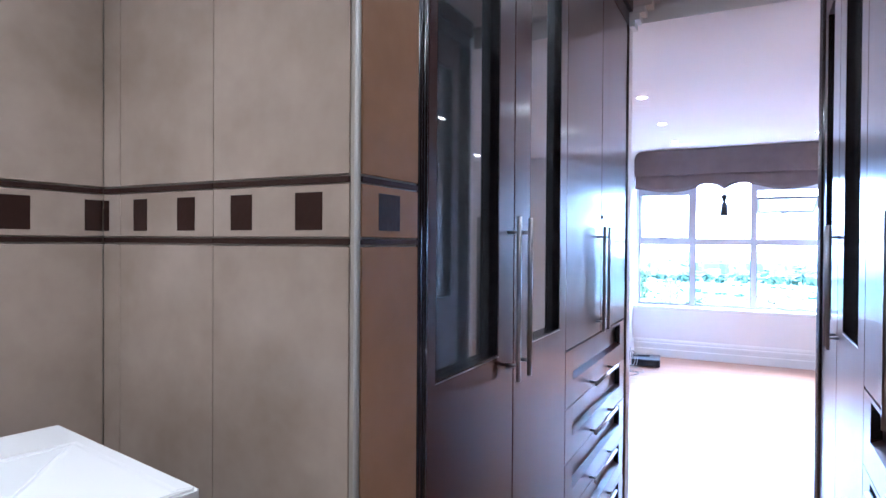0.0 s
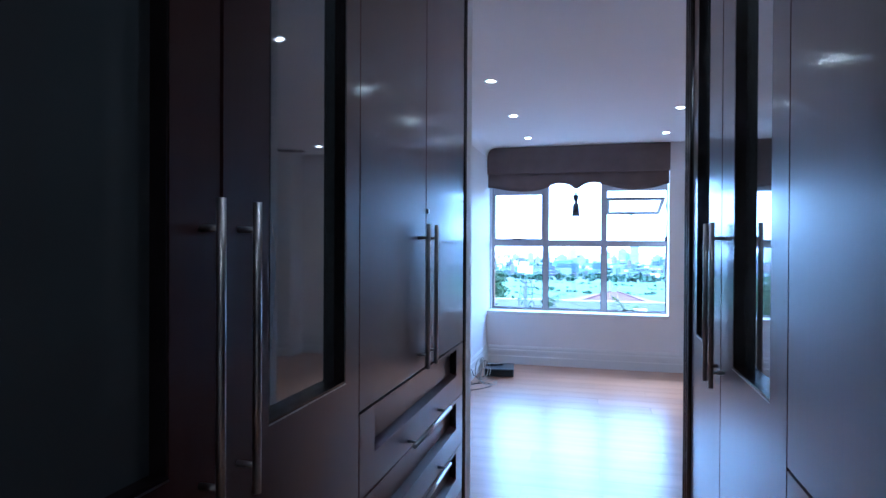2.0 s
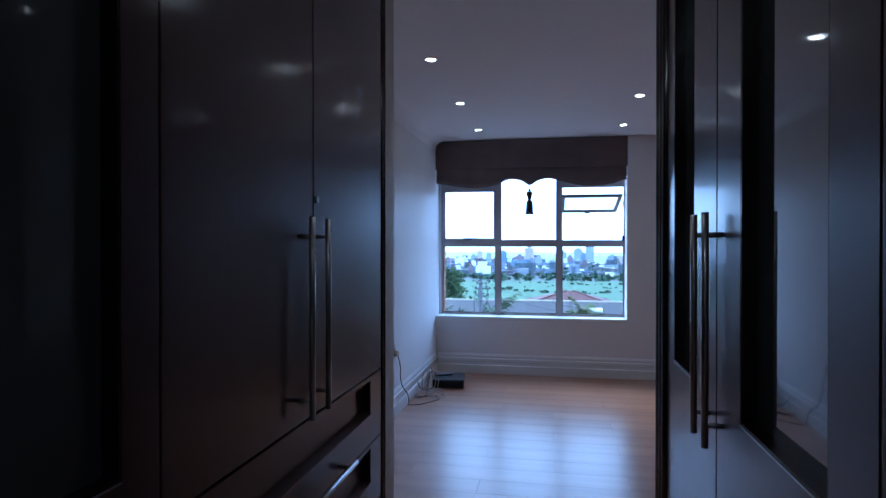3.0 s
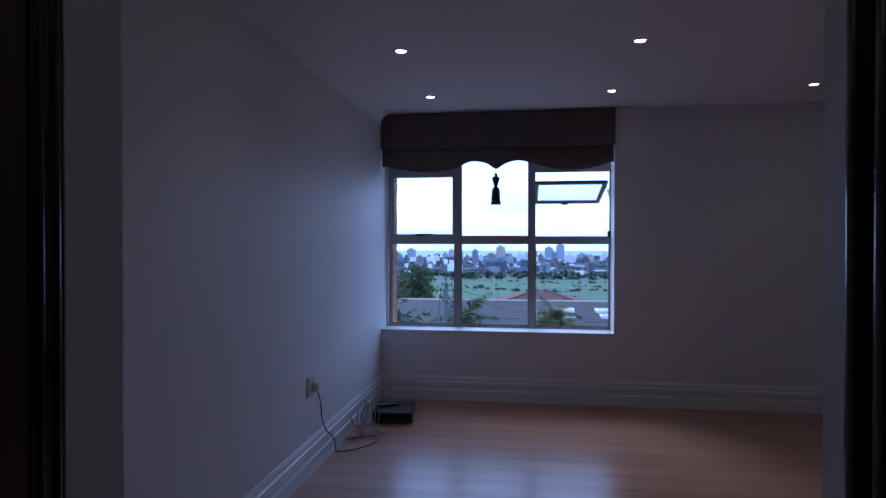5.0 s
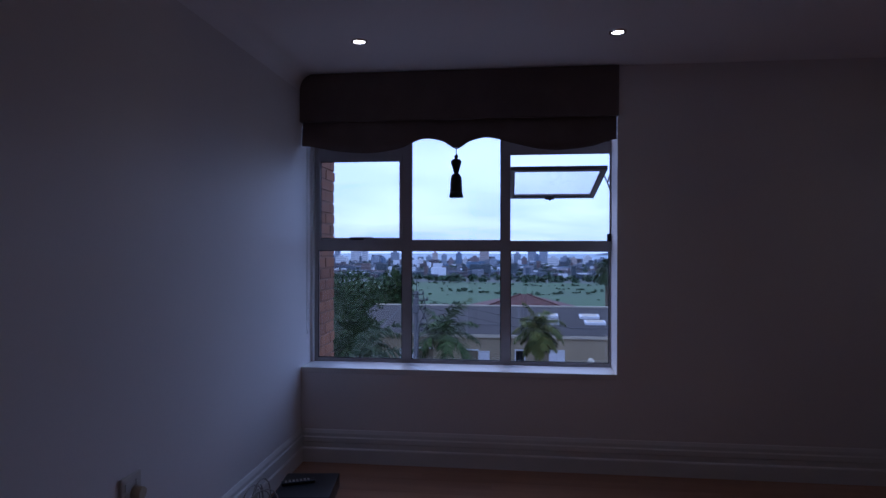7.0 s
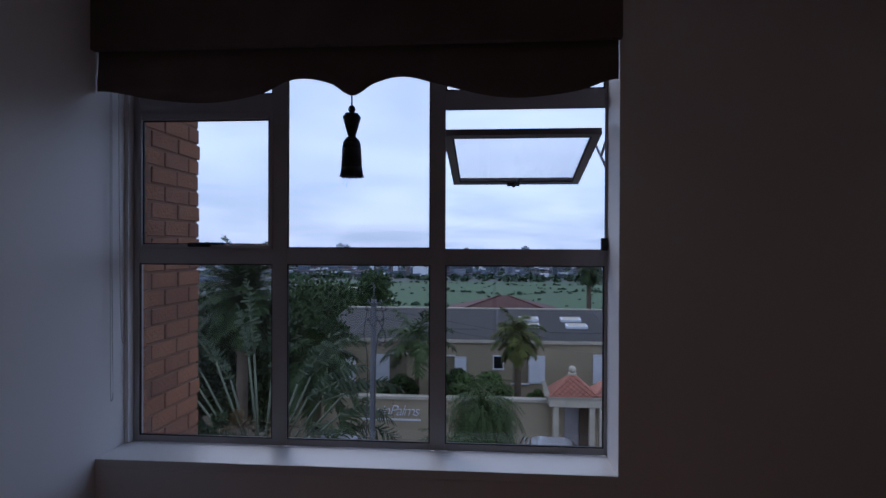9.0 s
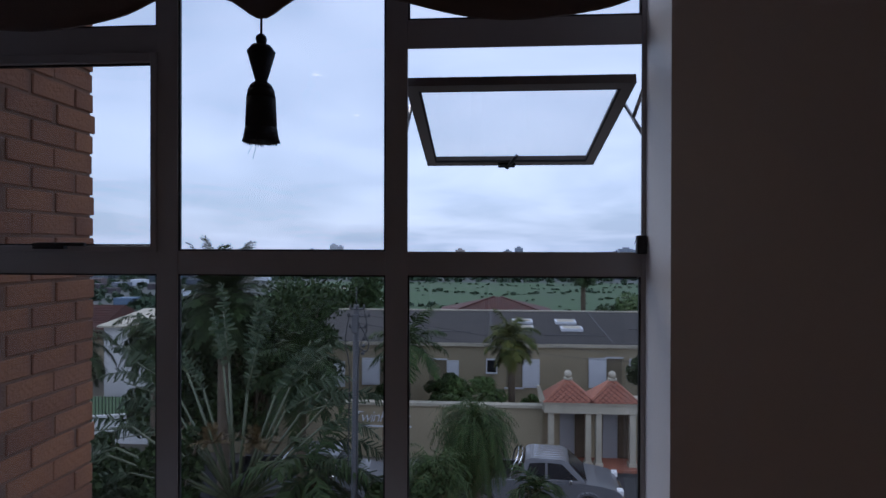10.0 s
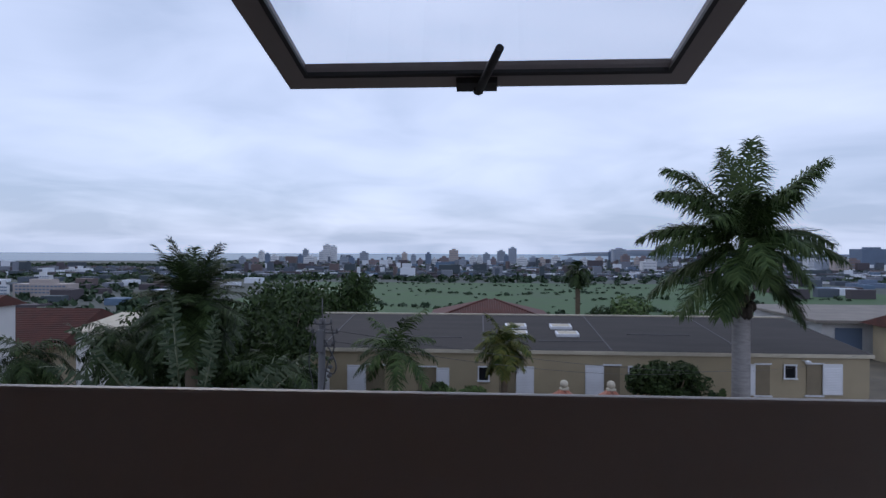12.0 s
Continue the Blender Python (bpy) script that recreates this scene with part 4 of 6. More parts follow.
prism(bm, [(2.70, -4.20), (2.95, -4.20), (2.72, -3.62), (2.60, -3.62)], "y", 28.5, 28.6)
part("bracket", bm, COPING, gh, "pale raking end piece")

hs = thing("long_house", (4.7, 38, GR), "long beige rendered building with dark felt roof and white shutters", "building")
part("wall", box(-8.0, 17.5, 34.5, 44.5, GR, -3.12), RENDERP, hs, "beige rendered wall")
bm = box(-8.15, 17.65, 34.38, 34.62, -3.20, -3.03, bevel=0.02)
part("fascia", bm, COPING, hs, "pale eaves band")
bm = bmesh.new()
prism(bm, [(34.40, -3.10), (34.40, -3.02), (42.0, -2.33), (44.7, -2.9), (44.7, -3.10)], "x", -8.1, 17.6)
roof = part("roof", bm, ROOFD, hs, "low dark grey felt roof")
bm = bmesh.new()
for x in (-6.3, 1.0, 6.6, 12.3):
    prism(bm, [(34.4, -3.018), (34.4, -3.000), (41.9, -2.315), (41.9, -2.338)], "x", x, x + 0.07)
for x, y0 in ((-3.0, 36.5), (8.0, 37.5), (3.6, 36.0)):
    z = -3.02 + (y0 - 34.4) * 0.0908
    B(bm, x, x + 3.0, y0, y0 + 0.08, z, z + 0.03)
part("roof_joint", bm, CONC, roof, "pale joint strips")
part("ridge", box(-8.1, 17.6, 41.9, 42.12, -2.36, -2.28), COPING, roof)
for x0, y0 in ((2.10, 36.9), (2.16, 38.5), (4.55, 36.9), (4.45, 38.5)):
    z = -3.02 + (y0 - 34.4) * 0.0908
    bm = bmesh.new()
    v = [(x0, y0, z + 0.10), (x0 + 1.08, y0, z + 0.10), (x0 + 1.08, y0 + 0.75, z + 0.17), (x0, y0 + 0.75, z + 0.17)]
    prism(bm, [(y0, z), (y0, z + 0.13), (y0 + 0.75, z + 0.20), (y0 + 0.75, z)], "x", x0, x0 + 1.08)
    k = part("skylight", bm, SHUTTER, roof, "white framed skylight")
    bm = bmesh.new()
    prism(bm, [(y0 + 0.1, z + 0.141), (y0 + 0.1, z + 0.150), (y0 + 0.65, z + 0.202), (y0 + 0.65, z + 0.193)], "x", x0 + 0.1, x0 + 0.98)
    part("skylight_pane", bm, COPING, k)
for a in ((-7.9, -6.5, -4.2, -5.1), (-4.23, -3.40, -3.8, -5.08), (1.70, 2.42, -3.78, -5.08), (0.82, 1.23, -3.82, -4.40), (6.3, 6.98, -3.66, -5.03), (7.38, 7.78, -3.72, -4.20),
          (12.75, 13.35, -3.52, -4.85), (13.98, 14.41, -3.55, -4.08), (14.88, 15.5, -3.47, -4.80), (-1.9, -1.1, -3.85, -5.0), (9.0, 9.6, -3.60, -4.9)):
    big = a[1] - a[0] > 0.5 and a[0] > -5
    w = part("window", box(a[0], a[1], 34.47, 34.499, a[3], a[2]), PANELT if big else DARKWIN, hs, "closed tan shutter leaf" if big else "dark window in the rendered wall")
    part("lintel", box(a[0] - 0.06, a[1] + 0.06, 34.40, 34.469, a[2], a[2] + 0.06), SHUTTER, w)
    part("sill", box(a[0] - 0.08, a[1] + 0.08, 34.38, 34.469, a[3] - 0.06, a[3]), SHUTTER, w)
    if a[1] - a[0] < 0.5:
        part("jamb", box(a[0] - 0.06, a[0], 34.43, 34.469, a[3], a[2]), SHUTTER, w)
        part("jamb", box(a[1], a[1] + 0.06, 34.43, 34.469, a[3], a[2]), SHUTTER, w)
for x0, x1, z1, z0 in ((-5.09, -4.24, -3.80, -5.08), (-1.07, -0.50, -3.86, -5.0), (2.45, 3.24, -3.75, -5.08), (5.47, 6.28, -3.65, -5.03), (9.62, 10.0, -3.58, -4.9), (12.42, 12.72, -3.50, -4.85), (15.52, 16.35, -3.45, -4.78), (-6.45, -5.9, -4.0, -5.2)):
    sh = part("shutter", box(x0, x1, 34.405, 34.45, z0, z1, bevel=0.006), SHUTTER, hs, "white painted louvred shutter")
    bm = bmesh.new()
    n = int((z1 - z0 - 0.16) / 0.07)
    for k in range(n):
        z = z0 + 0.08 + k * 0.07
        prism(bm, [(34.385, z), (34.404, z + 0.045), (34.404, z)], "x", x0 + 0.06, x1 - 0.06)
    part("louvre", bm, SHUTTER, sh)
for x in (14.7,):
    bm = bmesh.new()
    rod(bm, (x, 34.49, -3.32), (x + 0.1, 34.25, -3.30), 0.02)
    ball(bm, (x + 0.1, 34.2, -3.33), 0.10, 2, (1.4, 1, 0.7))
    part("wall_lamp", bm, SHUTTER, hs, "small white floodlight")

rd = thing("red_roof_house", (2, 58, -10), "house behind with a low hipped red tiled roof", "house")
part("wall", box(-2.6, 6.0, 55.6, 63, -11, -4.33), RENDERP, rd)
bm = bmesh.new()
lo = [bm.verts.new(p) for p in ((-3.4, 55.0, -4.32), (6.8, 55.0, -4.32), (6.8, 64, -4.32), (-3.4, 64, -4.32))]
hi = [bm.verts.new(p) for p in ((1.5, 59.2, -2.90), (2.1, 59.2, -2.90))]
for q in ((lo[0], lo[1], hi[1], hi[0]), (lo[1], lo[2], hi[1]), (lo[2], lo[3], hi[0], hi[1]), (lo[3], lo[0], hi[0]), (lo[3], lo[2], lo[1], lo[0])):
    bm.faces.new(q)
rr_ = part("roof", bm, REDTILE, rd, "hipped red tiled roof")
bm = bmesh.new()
for k in range(-24, 25):
    x = 1.8 + k * 0.2
    t1 = 1 - abs(k * 0.2) / 5.0
    if t1 > 0.03:
        rod(bm, (x, 55.0, -4.30), (x, 55.0 + 4.2 * t1, -4.30 + 1.40 * t1), 0.035, seg=4)
rod(bm, (-3.4, 55.0, -4.30), (1.5, 59.2, -2.88), 0.08, seg=6)
rod(bm, (6.8, 55.0, -4.30), (2.1, 59.2, -2.88), 0.08, seg=6)
part("tile_rows", bm, REDTILE, rr_)

lh = thing("white_house", (-22, 33, GR), "white house with a red tiled gable roof behind the palms", "house")
part("wall", box(-34, -21.0, 33.0, 34.8, GR, -1.25), WHITEW, lh, "white painted wall")
bm = bmesh.new()
prism(bm, [(32.6, -1.27), (34, -0.75), (35.4, -1.27)], "x", -35, -20.8)
part("roof", bm, REDTILE, lh, "red tiled roof")
part("window", box(-24.2, -23.0, 32.95, 32.999, -3.6, -2.6), DARKWIN, lh)
rb = thing("red_roof_bungalow", (-28, 42, GR), "bungalow with a maroon tiled roof behind the palms", "house")
part("wall", box(-34, -22.6, 39.4, 47, GR, -4.1), RENDERP, rb)
bm = bmesh.new()
prism(bm, [(38.8, -4.1), (43, -2.3), (47.6, -4.1)], "x", -34.5, -22.1)
rt = part("roof", bm, REDTILE, rb, "maroon tiled roof")
bm = bmesh.new()
for k in range(22):
    t = (k + 0.5) / 22
    rod(bm, (-34.5, 38.8 + 4.2 * t, -4.09 + 1.8 * t), (-22.1, 38.8 + 4.2 * t, -4.09 + 1.8 * t), 0.035, seg=4)
part("tile_rows", bm, REDTILE, rt)
gg = thing("garage", (-17, 37, GR), "low outbuilding with a pale metal roof behind the palms", "outbuilding")
part("wall", box(-19.0, -15.4, 36.2, 40, GR, -2.75), WHITEW, gg)
bm = bmesh.new()
prism(bm, [(35.9, -2.75), (35.9, -2.66), (40.3, -2.2), (40.3, -2.75)], "x", -19.2, -15.2)
part("roof", bm, COPING, gg, "pale metal roof")

lf = thing("garden_wall", (-20, 30.5, GR), "low white garden wall topped with black railings", "wall")
bm = bmesh.new()
prism(bm, [(-26, GR), (-26, -5.75), (-18.6, -5.45), (-18.6, GR)], "y", 29.9, 30.1)
prism(bm, [(-18.59, GR), (-18.59, -5.75), (-12.05, -5.3), (-12.05, GR)], "y", 29.9, 30.1)
part("base", bm, WHITEW, lf)
bm = bmesh.new()
for k in range(96):
    x = -26 + k * 0.145
    z = (-5.75 + (x + 26) * 0.0405) if x < -18.6 else (-5.75 + (x + 18.6) * 0.069)
    B(bm, x, x + 0.022, 29.99, 30.012, z, z + 0.78)
part("railing", bm, WIRE, lf, "black vertical bar railing")
hg = thing("lawn_bank", (-22, 31.5, GR), "strip of mown lawn behind the railings", "lawn", kind="stuff")
bm = bmesh.new()
prism(bm, [(30.15, GR), (30.15, -5.75), (32.9, -5.5), (32.9, GR)], "x", -26, -12.5)
part("turf", bm, GOLF, hg)

rh = thing("grey_flat_house", (33, 60, -9), "grey low building with white piers and a flat roof edge", "house")
part("wall", box(28.5, 45, 58, 70, -14, -4.45), WHITEW, rh)
part("roof", box(27.6, 46, 57.2, 71, -4.45, -4.2, bevel=0.03), PAVE, rh)
bm = bmesh.new()
for k in range(4):
    B(bm, 29.5 + k * 3.2, 31.6 + k * 3.2, 57.92, 57.99, -7.2, -4.9)
part("window", bm, TOWERS[2], rh, "row of grey panes")
rh2 = thing("red_gable_house", (38, 52, -9), "house edge with an orange-red tiled roof", "house")
part("wall", box(31.2, 44, 48, 56, -14, -4.2), RENDERP, rh2)
bm = bmesh.new()
prism(bm, [(47.2, -4.3), (52, -2.9), (56.8, -4.3)], "x", 30.6, 45)
part("roof", bm, REDTILE, rh2)
ph = thing("pale_flat_roof", (28, 72, -12), "pale flat-roofed low building beyond the palm", "building")
part("wall", box(24.5, 31, 66, 80, -16, -6.1), WHITEW, ph)
part("parapet", box(24.3, 31.2, 65.8, 80.2, -6.1, -5.9), PAVE, ph)

# utility pole
po = thing("utility_pole", (-1.22, 15.6, GR), "grey utility pole with a transformer box, insulators and cables", "utility pole")
bm = bmesh.new()
rod(bm, (-1.22, 15.6, GR), (-1.16, 15.6, 0.58), 0.055, 0.045, seg=14)
part("shaft", bm, CONC, po)
bm = bmesh.new()
B(bm, -1.205, -1.11, 15.46, 15.53, 0.14, 0.44, 0.015)
rod(bm, (-1.16, 15.6, 0.58), (-1.16, 15.6, 0.86), 0.008, seg=6)
part("box", bm, CONC, po, "grey switch box")
for z, w in ((0.52, 0.14), (0.40, 0.22), (0.22, 0.16)):
    bm = bmesh.new()
    rod(bm, (-1.16 - w * 0.5, 15.52, z), (-1.16 + w, 15.52, z), 0.014, seg=6)
    part("cross_arm", bm, CONC, po)
    for s in (-0.5, 0.2, 0.95):
        bm = bmesh.new()
        rod(bm, (-1.16 + s * w, 15.52, z), (-1.16 + s * w, 15.52, z + 0.07), 0.018, 0.010, seg=8)
        part("insulator", bm, CONC, po)
for dz in (0.0, -0.12, -0.24):
    bm = bmesh.new()
    ball(bm, (-1.02 + dz * 0.1, 15.5, 0.05 + dz), 0.035, 1)
    part("insulator", bm, CONC, po)
bm = tube(bmesh.new(), [(-1.02, 15.5, 0.5), (-0.98, 15.49, 0.2), (-1.08, 15.49, -0.1), (-1.12, 15.49, -0.8), (-1.13, 15.5, -2.5)], 0.010)
tube(bm, [(-1.24, 15.5, 0.45), (-1.30, 15.49, 0.0), (-1.24, 15.49, -0.5), (-1.26, 15.5, -2.0)], 0.008)
tube(bm, [(-1.1, 15.49, 0.3), (-0.95, 15.45, 0.0), (-0.98, 15.45, -0.15), (-1.1, 15.49, -0.1)], 0.01)
part("cables", bm, WIRE, po)
po.location, po.scale = (-1.42, 16.0, GR), (1.08, 1.08, 0.99)
wi = thing("overhead_wires", (0, 22, 0), "thin sagging black overhead wires crossing the road", "wires")
bm = bmesh.new()
for z0, tgt in ((0.45, (17.0, 34.3, -3.0)), (0.3, (14.0, 34.3, -3.05))):
    a, b = Vector((-1.30, 15.95, z0 - 0.08)), Vector(tgt)
    tube(bm, [a.lerp(b, t) - Vector((0, 0, 1.3 * 4 * t * (1 - t) * 0.5)) for t in [k / 8 for k in range(9)]], 0.004, seg=4)
part("wire", bm, WIRE, wi)


# ---- plants ----
def frond(V, F, base, yaw, pitch, length, droop, nleaf=34, leaf=0.55, width=0.035, hang=0.6, rnd=None, spread=1.0):
    """A feather leaf: a curved rib with thin leaflets on both sides."""
    d = Vector((math.cos(yaw) * math.cos(pitch), math.sin(yaw) * math.cos(pitch), math.sin(pitch)))
    side = Vector((-math.sin(yaw), math.cos(yaw), 0))
    pts = []
    p = Vector(base)
    for k in range(nleaf + 1):
        pts.append(p.copy())
        d = (d + Vector((0, 0, -droop / nleaf))).normalized()
        p = p + d * (length / nleaf)
    def quad(a, b, w):
        i = len(V)
        V.extend([a - w, a + w, b + w * 0.25, b - w * 0.25])
        F.append((i, i + 1, i + 2, i + 3))
    for k in range(0, nleaf, 2):
        quad(pts[k], pts[k + 2 if k + 2 <= nleaf else nleaf], side * 0.022 * (1.1 - k / nleaf))
    for k in range(int(nleaf * 0.12), nleaf + 1):
        t = k / nleaf
        l = leaf * (0.45 + 1.1 * math.sin(math.pi * min(1, t * 0.85 + 0.12))) * rnd.uniform(0.8, 1.15)
        fwd = (pts[min(k + 1, nleaf)] - pts[max(k - 1, 0)]).normalized()
        for s in (-1, 1):
            v = (side * s * spread * rnd.uniform(0.75, 1.0) + fwd * rnd.uniform(0.45, 0.9) + Vector((0, 0, rnd.uniform(-hang, hang * 0.25)))).normalized()
            mid = pts[k] + v * l * 0.55
            tip = mid + (v + Vector((0, 0, -hang * 0.7))).normalized() * l * 0.45
            w = fwd.cross(v).cross(v).normalized() * width * 0.5
            i = len(V)
            V.extend([pts[k] - w, pts[k] + w, mid + w, mid - w, tip])
            F.extend([(i, i + 1, i + 2, i + 3), (i + 3, i + 2, i + 4)])


def palm(name, at, label, height, trunk_r, fronds, length, group="", leafm=None, seed=1, droop=1.6, shaft=0.0, leaf=0.5, width=0.05, hang=0.6, up=(-0.5, 1.35), trunkm=None, lean=(0, 0), stems=1, boots=False, nleaf=34):
    rnd = random.Random(seed)
    x, y, z = at
    th = thing(name, at, label, "palm tree", group)
    bm, V, F = bmesh.new(), [], []
    bm2 = bmesh.new()
    for s in range(stems):
        sx, sy = (0, 0) if stems == 1 else (rnd.uniform(-0.5, 0.5), rnd.uniform(-0.4, 0.4))
        hh = height * (1 if s == 0 else rnd.uniform(0.7, 1.0))
        prev, pr = Vector((x + sx, y + sy, z)), trunk_r * 1.15
        n = 9
        for k in range(1, n + 1):
            t = k / n
            q = Vector((x + sx + lean[0] * t * t, y + sy + lean[1] * t * t, z + hh * t))
            r = trunk_r * (1.12 - 0.22 * t + 0.03 * (k % 2))
            rod(bm, prev, q, pr, r, seg=14, caps=False)
            prev, pr = q, r
        top = prev
        if shaft:
            rod(bm2, top, top + Vector((0, 0, shaft * 0.55)), pr * 1.05, pr * 0.85, seg=14)
            rod(bm2, top + Vector((0, 0, shaft * 0.55)), top + Vector((0, 0, shaft)), pr * 0.85, pr * 0.4, seg=14)
        if boots:
            ball(bm2, top - Vector((0, 0, 0.15)), trunk_r * 1.4, 2, (1, 1, 1.9))
        c = top + Vector((0, 0, shaft * 0.95))
        nf = fronds if s == 0 else int(fronds * 0.7)
        for k in range(nf):
            yaw = k * 2.39996 + rnd.uniform(-0.25, 0.25)
            pit = up[0] + (up[1] - up[0]) * (k + 0.5) / nf + rnd.uniform(-0.1, 0.1)
            frond(V, F, c + Vector((0, 0, -0.15 * (1 - k / nf))), yaw, pit, length * rnd.uniform(0.82, 1.08), droop * rnd.uniform(0.8, 1.15), nleaf, leaf, width, hang, rnd)
    part("trunk", bm, trunkm or BARK, th, "tapered ringed trunk")
    if shaft or boots:
        part("crownshaft" if shaft else "fibre_boss", bm2, SHAFT if shaft and not boots else FIBRE, th)
    else:
        bm2.free()
    part("crown", ([c for v in V for c in v], F), leafm or LEAF, th, "feathery leaf crown")
    return th


def leaves(V, F, centre, rad, n, size, rnd):
    """A cloud of small leaf faces, thicker towards its skin."""
    for _ in range(n):
        d = Vector((rnd.gauss(0, 1), rnd.gauss(0, 1), rnd.gauss(0, 1))).normalized() * (rnd.random() ** 0.4)
        p = Vector((centre[0] + d.x * rad[0], centre[1] + d.y * rad[1], centre[2] + d.z * rad[2]))
        a = Vector((rnd.gauss(0, 1), rnd.gauss(0, 1), rnd.gauss(0, 1))).normalized()
        b = a.orthogonal().normalized()
        s = size * rnd.uniform(0.6, 1.3)
        i = len(V)
        V.extend([p - a * s, p + b * s * 0.45, p + a * s, p - b * s * 0.45])
        F.append((i, i + 1, i + 2, i + 3))


def tree(name, at, label, height, spread, leafm, seed=1, n=2600, size=0.16, blobs=12, category="tree", low=0.35):
    rnd = random.Random(seed)
    x, y, z = at
    th = thing(name, at, label, category)
    bm, V, F = bmesh.new(), [], []
    fork = Vector((x, y, z + height * low))
    rod(bm, (x, y, z), fork, height * 0.035 + 0.03, height * 0.022 + 0.02, seg=8)
    for k in range(blobs):
        a = k * 2.4 + rnd.uniform(-0.4, 0.4)
        rr = spread * rnd.uniform(0.25, 0.75)
        c = Vector((x + rr * math.cos(a), y + rr * math.sin(a) * 0.8, z + height * rnd.uniform(low + 0.12, 0.88)))
        rod(bm, fork, c, height * 0.014 + 0.01, 0.01, seg=5)
        q = spread * rnd.uniform(0.24, 0.42)
        leaves(V, F, c, (q, q, q * 0.72), n // blobs, size, rnd)
    part("trunk", bm, BARK, th, "forked brown trunk")
    part("crown", ([c for v in V for c in v], F), leafm, th, "uneven leafy crown")
    return th


# royal palm: few great fronds, each set by its bearing and rise
RX, RY = 10.87, 31.5
rp = thing("royal_palm", (RX, RY, GR), "tall royal palm with a pale grey trunk and great feathery fronds", "palm tree")
bm = bmesh.new()
zz = [GR, -6.0, -5.0, -4.0, -3.0, -2.2, -1.5, -0.95]
rr8 = [0.42, 0.37, 0.34, 0.335, 0.33, 0.33, 0.325, 0.31]
for i in range(7):
    rod(bm, (RX, RY, zz[i]), (RX, RY, zz[i + 1]), rr8[i], rr8[i + 1], seg=20, caps=i == 0)
part("trunk", bm, TRUNKG, rp, "smooth pale grey tapered trunk")
bm = bmesh.new()
rod(bm, (RX, RY, -0.96), (RX + 0.02, RY, 0.6), 0.30, 0.24, seg=18)
rod(bm, (RX + 0.02, RY, 0.6), (RX + 0.03, RY, 1.9), 0.24, 0.09, seg=18)
part("crownshaft", bm, SHAFT, rp, "green leaf sheath above the trunk")
bm = bmesh.new()
rnd = random.Random(5)
for k in range(26):
    a = rnd.uniform(0, 6.28)
    q = 0.30 + 0.10 * rnd.random() + (0.10 if math.cos(a) > 0 else 0)
    ball(bm, (RX + q * math.cos(a) * 0.85, RY + q * math.sin(a) * 0.8, rnd.uniform(-0.98, -0.25)), rnd.uniform(0.10, 0.17), 1, (1, 1, 1.7))
part("old_sheaths", bm, FIBRE, rp, "brown lumpy mass of old leaf bases and flower stalks")
V, F = [], []
# bearing (0 points east), rise, length, droop
for yaw, pit, ln, dr, lift in ((176, 70, 4.2, 1.55, 1.75), (190, 62, 4.0, 1.6, 1.7), (165, 66, 3.9, 1.7, 1.7), (182, 36, 4.1, 1.15, 1.55), (196, 26, 4.0, 1.0, 1.5), (172, 0, 3.9, 1.0, 1.35), (200, -18, 3.6, 0.8, 1.2),
                               (3, 54, 4.5, 0.45, 1.75), (-8, 60, 4.2, 0.8, 1.75), (6, 38, 3.9, 1.35, 1.55), (-10, 28, 3.8, 1.25, 1.5), (8, -18, 3.4, 1.15, 1.3), (-16, -30, 3.3, 0.9, 1.2),
                               (115, 80, 3.6, 0.4, 1.9), (280, 82, 3.7, 0.4, 1.9), (255, 62, 3.2, 1.5, 1.8), (75, 50, 3.6, 1.4, 1.8), (110, 15, 3.3, 1.3, 1.5), (222, -38, 2.7, 0.7, 1.1), (280, 12, 2.2, 1.9, 1.4), (300, 45, 3.0, 1.9, 1.6),
                               (265, 35, 3.0, 1.9, 1.6), (285, 62, 3.4, 1.5, 1.75), (245, 18, 2.8, 1.6, 1.45), (60, 62, 3.8, 1.2, 1.75), (230, 52, 3.4, 1.5, 1.65), (312, 18, 2.9, 1.6, 1.45), (135, 42, 3.7, 1.3, 1.6), (45, 38, 3.7, 1.3, 1.6)):
    frond(V, F, Vector((RX, RY, lift)), radians(yaw), radians(pit), ln, dr, 130, 0.80, 0.048, 0.95, rnd, 0.8)
part("crown", ([c for v in V for c in v], F), LEAF, rp, "great arching dark green fronds")
palm("garden_palm", (-2.45, 31.0, GR), "young palm with arching green leaves in front of the beige building", 3.85, 0.10, 19, 2.05, "garden palms", LEAF, 3, 1.75, 0.25, 0.46, 0.045, 0.8, (-0.1, 1.4), nleaf=30)
palm("garden_palm", (1.80, 31.0, GR), "young palm with yellowing lower leaves in front of the beige building", 4.15, 0.14, 26, 1.35, "garden palms", LEAFY, 9, 1.7, 0.3, 0.36, 0.035, 0.8, (-0.75, 1.35), nleaf=44)
palm("tall_dark_palm", (-7.15, 24.0, GR), "tall dark feathery palm behind the fan-shaped one", 6.4, 0.17, 64, 1.8, "dark palms", LEAFD, 21, 1.05, 0.2, 0.36, 0.026, 0.35, (-0.9, 1.35), nleaf=60)
palm("tall_dark_palm", (-9.6, 24.6, GR), "dark feathery palm in the street planting", 5.1, 0.16, 26, 1.7, "dark palms", LEAFD, 22, 2.1, 0.3, 0.30, 0.024, 0.8, (-0.8, 1.2), nleaf=56)
palm("tall_dark_palm", (-11.6, 23.6, GR), "dark feathery palm in the street planting", 4.9, 0.14, 26, 1.5, "dark palms", LEAFD, 26, 2.3, 0.2, 0.28, 0.024, 0.8, (-0.7, 1.2), nleaf=50)
